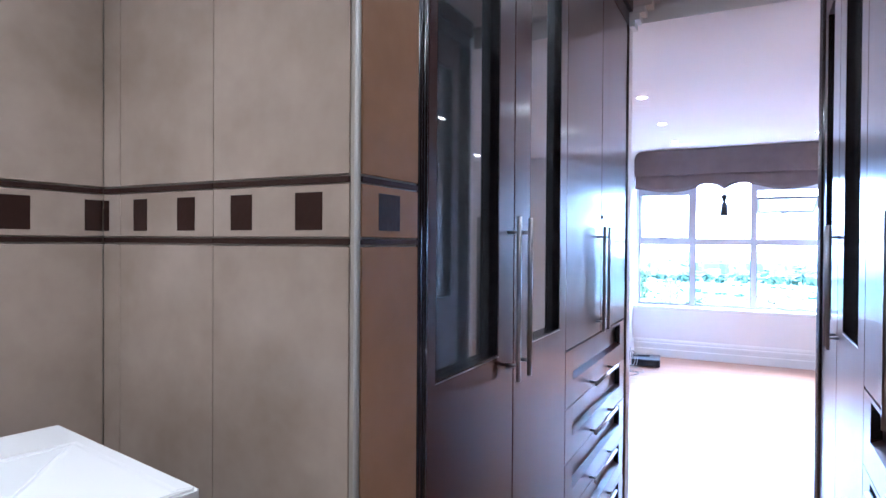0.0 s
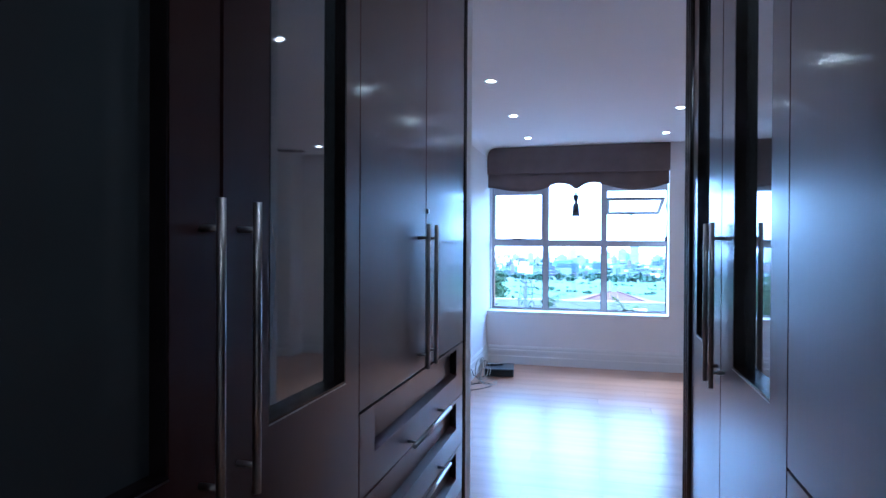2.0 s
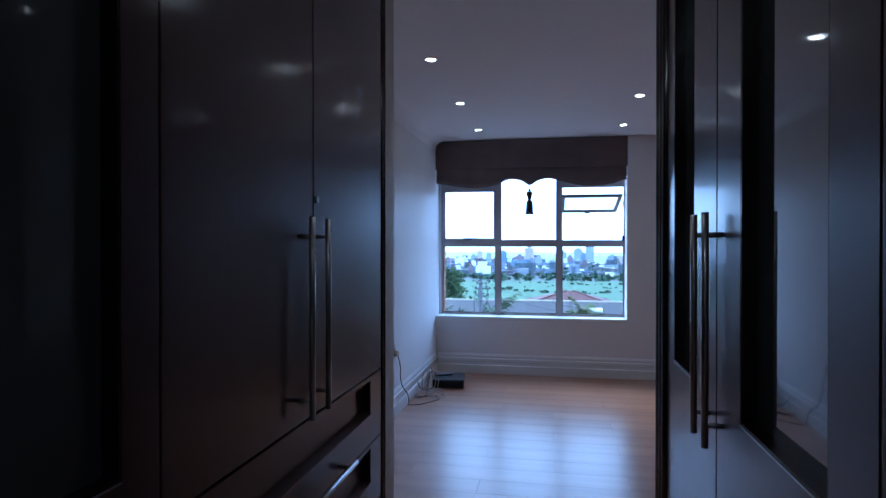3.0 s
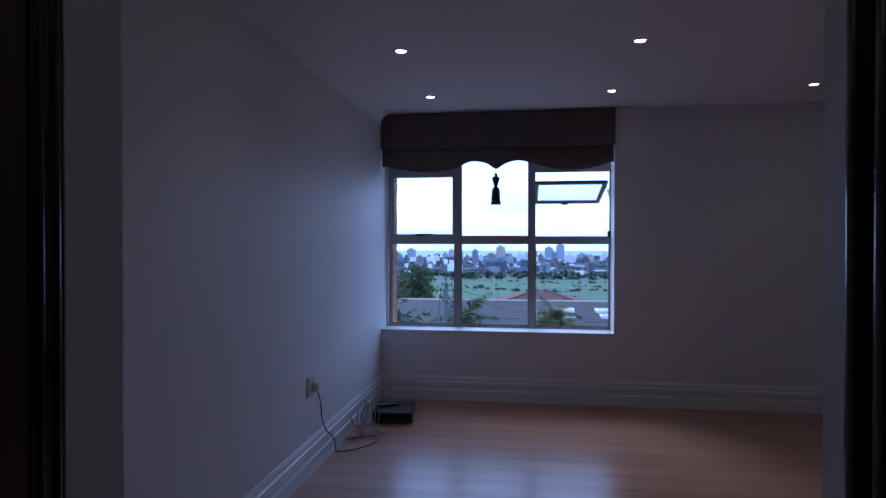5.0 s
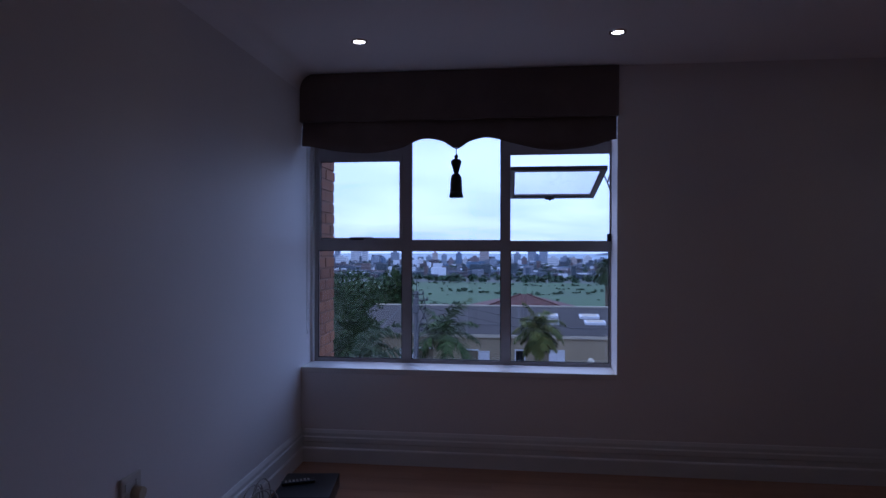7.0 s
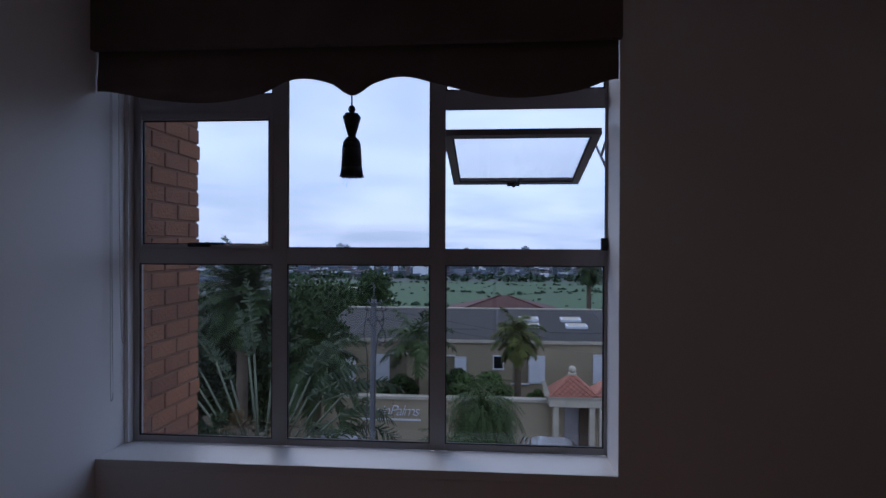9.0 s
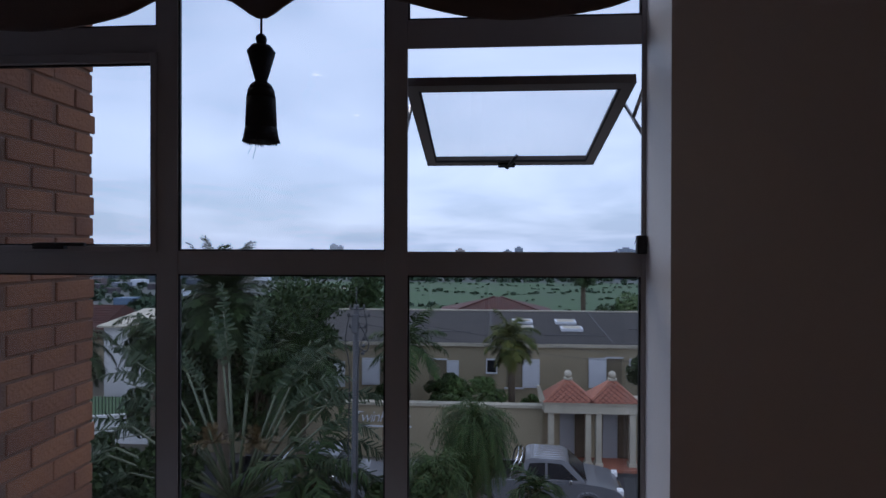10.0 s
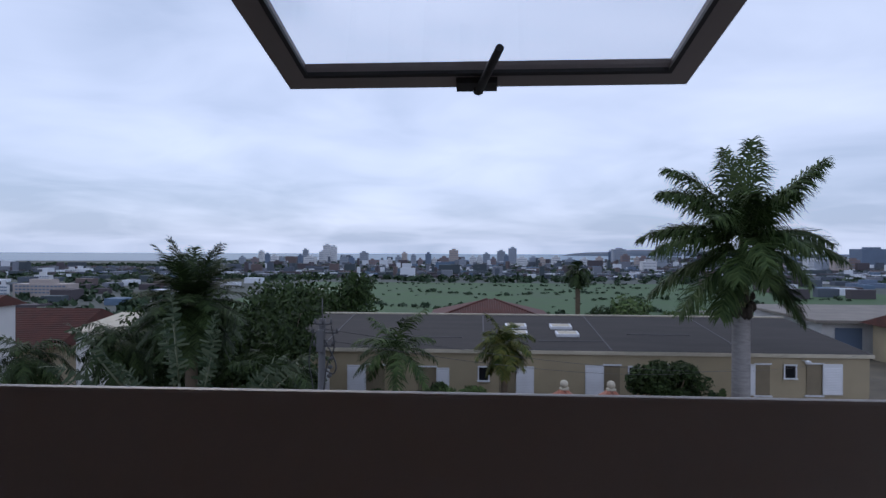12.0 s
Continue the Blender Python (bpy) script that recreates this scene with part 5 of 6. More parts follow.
palm("tall_dark_palm", (-4.6, 23.5, GR), "dark feathery palm with ragged leaves", 4.3, 0.14, 24, 1.9, "dark palms", LEAFD, 24, 2.1, 0.3, 0.34, 0.028, 0.8, (-0.6, 1.3), nleaf=50)
palm("tall_dark_palm", (-6.7, 16.5, GR), "slim clustered dark palm near the window", 3.9, 0.055, 16, 0.85, "near palms", LEAFD, 31, 2.4, 0.1, 0.20, 0.022, 0.9, (-0.6, 1.3), stems=3, nleaf=40)
palm("tall_dark_palm", (-2.55, 16.4, GR), "leaning ragged palm beside the utility pole", 4.1, 0.07, 17, 1.35, "near palms", LEAFD, 32, 1.9, 0.2, 0.27, 0.032, 0.9, (-0.5, 1.3), lean=(0.35, 0), nleaf=36)
palm("pony_tail_palm", (0.52, 17.6, GR), "round mop-headed palm with fine weeping leaves", 4.72, 0.12, 340, 1.15, "mop palms", LEAF, 41, 3.3, 0.0, 0.12, 0.013, 1.2, (-0.5, 1.4), nleaf=16)
palm("pony_tail_palm", (-0.1, 16.3, GR), "low mop-headed palm with fine weeping leaves below the window", 4.25, 0.10, 260, 0.85, "mop palms", LEAF, 45, 2.8, 0.0, 0.12, 0.013, 1.2, (-0.4, 1.4), nleaf=14)
palm("far_palm", (11.75, 75, -15), "distant palm standing over the rooftops", 13.6, 0.28, 16, 2.0, "", LEAFD, 43, 2.2, 0.3, 0.7, 0.10, 0.9, (-0.8, 1.3), nleaf=18)

# fan-shaped traveller's palm
fp = thing("fan_palm", (-3.75, 17.0, GR), "traveller's palm with a flat fan of stalks and torn leaves", "palm tree")
bm = bmesh.new()
rod(bm, (-3.75, 17, GR), (-3.75, 17, -3.2), 0.16, 0.14, seg=12)
part("trunk", bm, BARK, fp)
rnd = random.Random(77)
bm, V, F = bmesh.new(), [], []
for k in range(24):
    a = radians(90 + (k - 11.5) * 6.6 + rnd.uniform(-2, 2))
    ln = 3.2 + 0.45 * math.sin(math.pi * k / 23) + rnd.uniform(-0.15, 0.2)
    base = Vector((-3.75 + 0.16 * math.cos(a), 17.0 + rnd.uniform(-0.08, 0.08), -3.15 + 0.1 * math.sin(a)))
    d = Vector((math.cos(a), rnd.uniform(-0.22, 0.22), math.sin(a))).normalized()
    mid = base + d * ln * rnd.uniform(0.50, 0.68)
    rod(bm, base, mid, 0.036, 0.018, seg=6)
    sd = Vector((-d.z, 0, d.x))
    lv, n = 1.35 * rnd.uniform(0.8, 1.15), 34
    p, dd = mid.copy(), d.copy()
    pts = []
    for j in range(n + 1):
        pts.append((p.copy(), dd.copy()))
        dd = (dd + Vector((0.02 * math.copysign(1, d.x) * abs(d.x), rnd.uniform(-0.01, 0.01), -0.045 * (0.3 + abs(d.x))))).normalized()
        p = p + dd * (lv / n)
    for j in range(n):
        t = j / n
        w = 0.155 * math.sin(math.pi * min(1, 0.12 + t * 0.9)) ** 0.7
        p0, p1 = pts[j][0], pts[j + 1][0]
        s2 = Vector((-pts[j][1].z, 0, pts[j][1].x))
        for s in (-1, 1):
            tip = s2 * s * w * rnd.uniform(0.35, 1.25) + pts[j][1] * 0.10 + Vector((0, rnd.uniform(-0.12, 0.12), -0.25 * w - rnd.uniform(0, 0.08)))
            i = len(V)
            V.extend([p0, p0.lerp(p1, 0.92), p0.lerp(p1, 0.75) + tip, p0 + tip * 0.97])
            F.append((i, i + 1, i + 2, i + 3))
    rod(bm, mid, pts[-2][0].lerp(mid, 0.3), 0.02, 0.008, seg=5)
part("stalks", bm, mat("fan_stalk", (0.085, 0.10, 0.05), 0.5, vary=0.25, scale=2, fine=20), fp, "long green leaf stalks set like a fan")
part("blades", ([c for v in V for c in v], F), LEAFS, fp, "torn grey-green paddle blades")
V, F = [], []
for cx in (-4.15, -3.3):
    for k in range(22):
        frond(V, F, Vector((cx + rnd.uniform(-0.1, 0.1), 16.8, -2.05)), rnd.uniform(0, 6.28), rnd.uniform(0.2, 1.5), 0.34, 0.8, 6, 0.07, 0.03, 0.3, rnd)
part("flower_bracts", ([c for v in V for c in v], F), leafmat("dry_bract", (0.05, 0.03, 0.012), (0.11, 0.075, 0.03)), fp, "reddish brown flower bracts")

tree("broad_tree", (-14.5, 62, -13), "large rounded dark green tree beyond the roof", 12.6, 6.8, LEAFM, 51, 9000, 0.26, 22)
tree("broad_tree", (-7.3, 30.6, GR), "dense dark tree rising behind the palms", 6.7, 2.9, LEAFD, 94, 11000, 0.11, 24, low=0.2)
tree("broad_tree", (-11.2, 31.6, GR), "dense dark tree rising behind the palms", 6.3, 2.6, LEAFM, 95, 9000, 0.11, 22, low=0.2)
tree("front_shrub", (-6.35, 16.0, GR), "dense dark shrub near the window", 4.7, 0.75, LEAFD, 76, 5000, 0.07, 16, "shrub", low=0.5)
tree("front_shrub", (-7.0, 18.6, GR), "dark leafy shrub with thin stems by the kerb", 4.5, 0.7, LEAFD, 77, 4000, 0.07, 14, "shrub", low=0.5)
tree("broad_tree", (15.0, 66, -13), "bushy green tree beyond the roof", 10.3, 4.2, LEAFB, 53, 5000, 0.24, 16)
tree("broad_tree", (19.6, 64, -13), "bushy green tree beyond the roof", 9.3, 4.2, LEAFB, 54, 5000, 0.24, 16)
tree("broad_tree", (13.0, 72, -14), "dark tree beyond the roof", 10.2, 3.5, LEAFD, 55, 3000, 0.24, 12)
tree("broad_tree", (25.5, 60, -13), "dark tree near the pale roofs", 8.6, 3.2, LEAFD, 56, 3000, 0.22, 12)
tree("broad_tree", (-10.6, 27.4, GR), "dense dark tree by the street", 5.5, 2.1, LEAFD, 92, 8000, 0.11, 20, low=0.2)
tree("broad_tree", (-9.2, 32, GR), "dense dark tree beside the beige building", 5.6, 2.6, LEAFD, 59, 7000, 0.12, 18, low=0.2)
tree("garden_bush", (7.75, 30.6, GR), "rounded dark bush with feathery twigs behind the wall", 4.25, 1.5, LEAFD, 61, 11000, 0.085, 24, "bush", low=0.3)
tree("garden_bush", (0.3, 30.6, GR), "low leafy bush behind the wall", 2.9, 1.35, LEAFB, 62, 4200, 0.085, 14, "bush", low=0.3)
tree("garden_bush", (-1.0, 30.5, GR), "low leafy bush behind the wall", 3.3, 0.9, LEAFD, 63, 3200, 0.085, 12, "bush", low=0.3)
tree("garden_bush", (-3.2, 30.5, GR), "low dark bush behind the wall", 2.9, 0.9, LEAFD, 64, 3000, 0.085, 12, "bush", low=0.3)
tree("garden_bush", (2.4, 30.6, GR), "small bush behind the wall", 2.5, 0.5, LEAFB, 65, 1500, 0.08, 8, "bush", low=0.4)
tree("garden_bush", (8.95, 30.4, GR), "small yellow-green bush behind the wall", 2.7, 0.55, LEAFY, 66, 1500, 0.08, 8, "bush", low=0.4)
tree("front_shrub", (-0.55, 15.6, GR), "dense dark shrub below the window", 4.75, 0.85, LEAFD, 71, 6000, 0.07, 16, "shrub", low=0.6)
tree("front_shrub", (-5.2, 14.5, GR), "dense dark shrub below the window", 4.4, 0.9, LEAFD, 72, 5000, 0.07, 14, "shrub", low=0.5)
tree("front_shrub", (-4.9, 16.8, GR), "dark leafy shrub beside the fan palm", 5.4, 0.75, LEAFD, 73, 4000, 0.08, 14, "shrub", low=0.5)
tree("broad_tree", (-7.4, 27.0, GR), "dense dark tree behind the fan-shaped palm", 5.9, 2.3, LEAFD, 91, 9000, 0.11, 20, low=0.2)
tree("front_shrub", (-5.75, 17.6, GR), "dark leafy shrub with thin stems", 4.7, 1.0, LEAFD, 93, 6000, 0.075, 18, "shrub", low=0.5)
tree("front_shrub", (-7.4, 15.5, GR), "dark leafy shrub near the window", 3.9, 1.1, LEAFD, 74, 5000, 0.07, 14, "shrub", low=0.4)
tree("front_shrub", (-2.2, 20.5, GR), "dark shrub at the kerb", 2.0, 1.3, LEAFD, 75, 4000, 0.07, 12, "shrub", low=0.3)
palm("low_palm", (1.45, 15.2, GR), "low dark palm below the window", 4.55, 0.06, 16, 0.55, "low palms", LEAFD, 81, 2.2, 0.0, 0.20, 0.025, 0.7, (-0.2, 1.4), nleaf=18)
palm("low_palm", (9.55, 30.4, GR), "small fan of upright banana-like leaves behind the wall", 2.1, 0.08, 9, 0.8, "low palms", LEAFD, 82, 0.8, 0.0, 0.22, 0.10, 0.3, (0.5, 1.5), nleaf=14)
palm("low_palm", (-7.2, 20.5, GR), "low dark palm by the kerb", 1.6, 0.09, 16, 1.2, "low palms", LEAFD, 83, 2.0, 0.0, 0.3, 0.035, 0.7, (0.0, 1.4), nleaf=24)


# ---- pick-up trucks ----
def truck(at, yaw, label, canopy=False):
    th = thing("pickup_truck", (0, 0, 0), label, "pickup truck", "parked pickup trucks")
    W = 0.90
    prof = [(-2.6, 0.52), (-2.62, 1.08), (-0.55, 1.10), (-0.40, 1.13), (-0.20, 1.68), (0.95, 1.70), (1.55, 1.18), (2.45, 1.06), (2.62, 0.92), (2.62, 0.48), (2.3, 0.40), (-2.4, 0.42)]
    # lower body in two halves with the load bed cut out
    bm = bmesh.new()
    B(bm, -2.6, -0.52, -W, -W + 0.09, 0.45, 1.10, 0.02)
    B(bm, -2.6, -0.52, W - 0.09, W, 0.45, 1.10, 0.02)
    B(bm, -2.64, -2.55, -W + 0.09, W - 0.09, 0.50, 1.08, 0.02)
    B(bm, -2.55, -0.52, -W + 0.09, W - 0.09, 0.45, 0.62)
    prism(bm, [(-0.52, 0.42), (-0.52, 1.10), (1.50, 1.11), (1.9, 1.06), (2.36, 0.97), (2.56, 0.84), (2.60, 0.44)], "y", -W, W)
    bmesh.ops.bevel(bm, geom=[e for e in bm.edges if e.calc_length() > 1.2], offset=0.04, segments=2, affect="EDGES")
    body = part("body", bm, SILVER, th, "silver painted bodywork")
    bm = bmesh.new()
    B(bm, -2.545, -0.53, -W + 0.10, W - 0.10, 0.625, 0.80)
    for s in (-1, 1):
        B(bm, -2.545, -0.53, s * (W - 0.10), s * (W - 0.088), 0.80, 1.085)
        B(bm, -2.1, -1.15, s * (W - 0.30), s * (W - 0.101), 0.80, 0.95, 0.03)
    B(bm, -2.548, -2.535, -W + 0.11, W - 0.11, 0.80, 1.07)
    B(bm, -0.545, -0.53, -W + 0.11, W - 0.11, 0.80, 1.07)
    part("bed_liner", bm, PLASTICK, th, "black load bed liner")
    bm = bmesh.new()
    c0 = [(-0.50, 1.11), (-0.30, 1.66), (-0.10, 1.72), (0.80, 1.71), (0.98, 1.65), (1.52, 1.11)]
    vs = []
    for s in (-1, 1):
        vs.append([bm.verts.new((x, s * (W - 0.03 - (z - 1.11) * 0.26), z)) for x, z in c0])
    for i in range(5):
        bm.faces.new((vs[0][i], vs[0][i + 1], vs[1][i + 1], vs[1][i]))
    bm.faces.new(vs[0][::-1])
    bm.faces.new(vs[1])
    bmesh.ops.recalc_face_normals(bm, faces=bm.faces)
    bmesh.ops.bevel(bm, geom=bm.edges[:], offset=0.03, segments=2, affect="EDGES")
    part("cab", bm, SILVER, th)
    bm = bmesh.new()
    for s in (-1, 1):
        for q in ([(-0.30, 1.18), (-0.17, 1.58), (0.30, 1.62), (0.30, 1.18)], [(0.37, 1.18), (0.37, 1.62), (0.80, 1.60), (1.27, 1.18)]):
            y0 = s * (W - 0.03 - 0.07 * 0.26 + 0.012)
            v = [bm.verts.new((x, s * (W - 0.022 - (z - 1.11) * 0.26 + 0.010), z)) for x, z in q]
            w = [bm.verts.new((x, s * (W - 0.022 - (z - 1.11) * 0.26 - 0.03), z)) for x, z in q]
            bm.faces.new(v)
            for i in range(4):
                bm.faces.new((v[i], v[(i + 1) % 4], w[(i + 1) % 4], w[i]))
    v = [bm.verts.new(p) for p in ((1.04, -0.66, 1.625), (1.04, 0.66, 1.625), (1.54, 0.76, 1.15), (1.54, -0.76, 1.15))]
    bm.faces.new(v)
    v = [bm.verts.new(p) for p in ((-0.535, -0.7, 1.2), (-0.535, 0.7, 1.2), (-0.36, 0.62, 1.62), (-0.36, -0.62, 1.62))]
    bm.faces.new(v)
    part("window", bm, DARKWIN, th, "dark tinted side windows")
    for wx in (-1.62, 1.58):
        for s in (-1, 1):
            bm = bmesh.new()
            rod(bm, (wx, s * (W - 0.20), 0.38), (wx, s * (W + 0.01), 0.38), 0.38, seg=24)
            wh = part("wheel", bm, TYRE, th, "black tyre")
            bm = bmesh.new()
            rod(bm, (wx, s * (W + 0.005), 0.38), (wx, s * (W + 0.03), 0.38), 0.23, seg=20)
            part("rim", bm, STEEL, wh)
            bm = bmesh.new()
            for k in range(10):
                a0, a1 = math.pi * k / 10, math.pi * (k + 1) / 10
                rod(bm, (wx + 0.44 * math.cos(a0), s * (W - 0.01), 0.40 + 0.44 * math.sin(a0)), (wx + 0.44 * math.cos(a1), s * (W - 0.01), 0.40 + 0.44 * math.sin(a1)), 0.035, seg=6)
            part("wheel_arch", bm, SILVER, th)
    bm = bmesh.new()
    for s in (-1, 1):
        for dx in (0.0, 0.13):
            tube(bm, [(-0.62 - dx, s * 0.80, 1.10), (-0.55 - dx, s * 0.76, 1.45), (-0.42 - dx, s * 0.64, 1.68), (-0.40 - dx, 0, 1.73)], 0.028)
        B(bm, 1.0, 1.10, s * (W + 0.02), s * (W + 0.16), 1.10, 1.24, 0.02)
    B(bm, -2.72, -2.64, -0.8, 0.8, 0.45, 0.58, 0.02)
    B(bm, 2.60, 2.70, -0.85, 0.85, 0.42, 0.62, 0.03)
    part("roll_bar", bm, CHROME, th, "chrome roll bar, mirrors and bumpers")
    bm = bmesh.new()
    for s in (-1, 1):
        B(bm, -2.655, -2.61, s * 0.72, s * 0.88, 0.72, 1.02, 0.01)
    part("tail_lamp", bm, REDTILE, th, "red tail lamps")
    bm = bmesh.new()
    for s in (-1, 1):
        B(bm, 2.42, 2.61, s * 0.62, s * 0.885, 0.80, 0.96, 0.03)
    part("headlight", bm, CERAMIC, th, "clear headlamps")
    if canopy:
        bm = bmesh.new()
        for k in range(6):
            B(bm, -0.05, 0.85, -0.5 + k * 0.2, -0.47 + k * 0.2, 1.71, 1.735, 0.005)
        part("roof_rail", bm, CHROME, th)
    th.matrix_basis = pose(at[0], at[1], at[2], 0, 0, yaw)
    return th


truck((2.32, 25.65, GR - 0.13), -5, "silver double-cab pickup with ribbed roof, parked by the gate", True)
truck((10.3, 27.4, GR - 0.13), -9, "silver double-cab pickup with empty black bed and roll bar")
truck((-4.9, 25.4, GR - 0.13), -2, "silver pickup parked behind the palms")

# ---- the distance ----
rnd = random.Random(99)


def at_12(px, D):
    """The place across, D metres ahead of the window, of a mark px wide units from the view's axis."""
    return 0.8 + (D - 7.9) * math.tan(math.atan((px - 784) / 1056) - 0.0612)


def tower(px, top, wpx, D, m, label, depth=0.8, storey=7.0):
    x = at_12(px, D)
    w = wpx / 1056 * D * 1.0
    h = 1.5 - (top - 438.5) / 1056 * D
    th = thing("tower_block", (x, D, -55), label, "tower block", "city towers")
    bm = box(x - w / 2, x + w / 2, D, D + w * depth, -55, h)
    part("wall", bm, TOWERS[m], th)
    bm = bmesh.new()
    for k in range(max(3, int((h + 50) / storey))):
        z = h - storey / 2 - k * storey
        if z < -50 or k > 14:
            break
        if storey < 7:
            # nearer blocks: windows one by one along each storey
            n = max(6, int(w / 4.5))
            for i in range(n):
                xa = x - w * 0.47 + w * 0.94 * (i + 0.15) / n
                B(bm, xa, xa + w * 0.94 * 0.7 / n, D - 0.3, D - 0.02, z - storey * 0.45, z)
        else:
            B(bm, x - w * 0.44, x + w * 0.44, D - 0.5, D - 0.05, z - 1.0, z)
    part("window_band", bm, TOWERS[2], th)
    bm = box(x - w * 0.22, x + w * 0.22, D + 2, D + w * depth * 0.6, h, h + 5)
    part("plant_room", bm, TOWERS[m], th)


TW = [(533, 454, 8, 3100, 2), (542, 444, 9, 3200, 0), (549, 457, 20, 3000, 1), (573, 447, 13, 3100, 1), (580, 435.5, 13, 3050, 1), (592, 438, 10, 3060, 1), (610, 456, 14, 3000, 0), (645, 448.5, 14, 3100, 0),
      (706, 456, 10, 3000, 0), (717, 449, 9, 3200, 4), (733, 453, 9, 3100, 0), (759, 450, 10, 3150, 2), (787, 457, 16, 3000, 3), (804, 443.5, 16, 2900, 4), (838, 456, 12, 3100, 1), (850, 455, 10, 3200, 1),
      (862, 450, 12, 3200, 0), (888, 445, 14, 3200, 0), (897, 453, 8, 2800, 2), (908, 440, 14, 2900, 0), (925, 457, 18, 3100, 1), (945, 456, 14, 3200, 0), (1080, 445, 5, 3300, 2), (1097, 441, 22, 3200, 0),
      (1108, 452, 14, 3000, 3), (1128, 456, 8, 2900, 4), (1140, 455, 16, 2900, 3), (1172, 436, 17, 2600, 0), (1150, 462, 24, 2400, 1), (1405, 457, 12, 2600, 2), (1440, 458, 20, 2700, 1), (1465, 461, 24, 2600, 0), (1490, 457, 22, 2500, 4),
      (1512, 458, 18, 2600, 3), (1549, 439, 44, 2500, 2), (1380, 463, 16, 2700, 4), (464, 447, 9, 3200, 1), (475, 452, 8, 3100, 2), (487, 455, 12, 3000, 1), (452, 460, 12, 3000, 3), (430, 458, 10, 3050, 0), (500, 458, 9, 3100, 0),
      (624, 458, 9, 3000, 2), (660, 462, 12, 2900, 3), (690, 461, 10, 2900, 1), (745, 460, 8, 2900, 3), (770, 459, 8, 3000, 1), (820, 460, 12, 2900, 0), (874, 458, 10, 2900, 3), (960, 458, 12, 3000, 4), (985, 455, 14, 3200, 1), (1010, 459, 16, 3100, 0), (1035, 458, 14, 3100, 1), (1062, 456, 12, 3100, 4)]
names = ["grey concrete tower block in the skyline", "pale tower block in the skyline", "dark blue-grey tower block in the skyline", "brick-coloured tower block in the skyline", "tan tower block in the skyline"]
for a in TW:
    tower(a[0], a[1], a[2], a[3] * (0.60 if a[1] > 449 else 0.68), a[4], names[a[4]])
# nearer blocks of the middle distance
for px, top, wpx, D, m, lab in ((674, 464.5, 36, 1900, 3, "wide brown slab building in the middle distance"), (770, 475, 34, 1700, 3, "low brown office block in town"), (75, 508, 104, 620, 4, "long pale hotel slab with rows of windows"),
                                (78, 492, 30, 900, 1, "white residential block near the shore"), (129, 481, 22, 1200, 1, "pale residential block near the shore"), (8, 510, 20, 600, 1, "white slab at the edge of town"), (905, 469, 44, 1900, 0, "long grey commercial block"),
                                (940, 480, 70, 1500, 1, "low white exhibition hall in town"), (1120, 475, 30, 1500, 2, "blue glazed office block in town"), (1540, 497, 60, 900, 2, "blue glazed low office building"), (1460, 500, 60, 1000, 1, "low white block in town")):
    tower(px, top, wpx, D, m, lab, 0.3, 3.4 if D < 1600 else 5.0)

V, F = [], []
def addbox(V, F, x, y, z0, z1, w, d):
    i = len(V)
    V.extend([(x - w, y - d, z0), (x + w, y - d, z0), (x + w, y + d, z0), (x - w, y + d, z0), (x - w, y - d, z1), (x + w, y - d, z1), (x + w, y + d, z1), (x - w, y + d, z1)])
    F.extend([(i, i + 1, i + 5, i + 4), (i + 1, i + 2, i + 6, i + 5), (i + 2, i + 3, i + 7, i + 6), (i + 3, i, i + 4, i + 7), (i + 4, i + 5, i + 6, i + 7)])


city = bpy.data.materials.new("hazed_city_blocks")
city.use_nodes = True
cg, cr = city.node_tree.nodes.new("ShaderNodeNewGeometry"), city.node_tree.nodes.new("ShaderNodeValToRGB")
city.node_tree.links.new(cg.outputs["Random Per Island"], cr.inputs[0])
city.node_tree.links.new(cr.outputs[0], city.node_tree.nodes["Principled BSDF"].inputs["Base Color"])
city.node_tree.nodes["Principled BSDF"].inputs["Roughness"].default_value = 0.85
cr.color_ramp.interpolation = "CONSTANT"
# bluish, muted steps: haze over the town is painted into these colours
for p, c in ((0.0, (0.08, 0.10, 0.13)), (0.20, (0.17, 0.19, 0.23)), (0.38, (0.075, 0.065, 0.075)), (0.58, (0.055, 0.075, 0.09)), (0.75, (0.60, 0.64, 0.70)), (0.88, (0.13, 0.10, 0.10)), (0.95, (0.10, 0.16, 0.24))):
    e = cr.color_ramp.elements.new(p) if p not in (0.0,) else cr.color_ramp.elements[0]
    e.color = (*c, 1)
for k in range(6500):
    y = 1080 + 2150 * rnd.random() ** 1.1
    x = rnd.uniform(-0.95, 1.05) * y
    if x < -0.36 * y and y > 1500 or y > 2350 and x < 0.3 * y:
        continue
    addbox(V, F, x, y, -56, -55 + rnd.uniform(3, 8) + (rnd.random() < 0.08) * rnd.uniform(4, 18), rnd.choice((3, 4, 6, 9, 16)) * rnd.uniform(0.8, 1.3), rnd.uniform(3, 9))
for k in range(300):
    y = rnd.uniform(350, 1250)
    x = rnd.choice((-1, 1)) * rnd.uniform(0.36, 1.0) * y if y > 900 else rnd.choice((-1, 1)) * (340 + rnd.uniform(0, 700))
    addbox(V, F, x, y, ground_z(x, y) - 2, ground_z(x, y) + rnd.uniform(5, 11), rnd.uniform(6, 14), rnd.uniform(5, 10))
part("city_buildings", (V, F), city, None, "hundreds of low city buildings", kind="stuff")
V, F = [], []
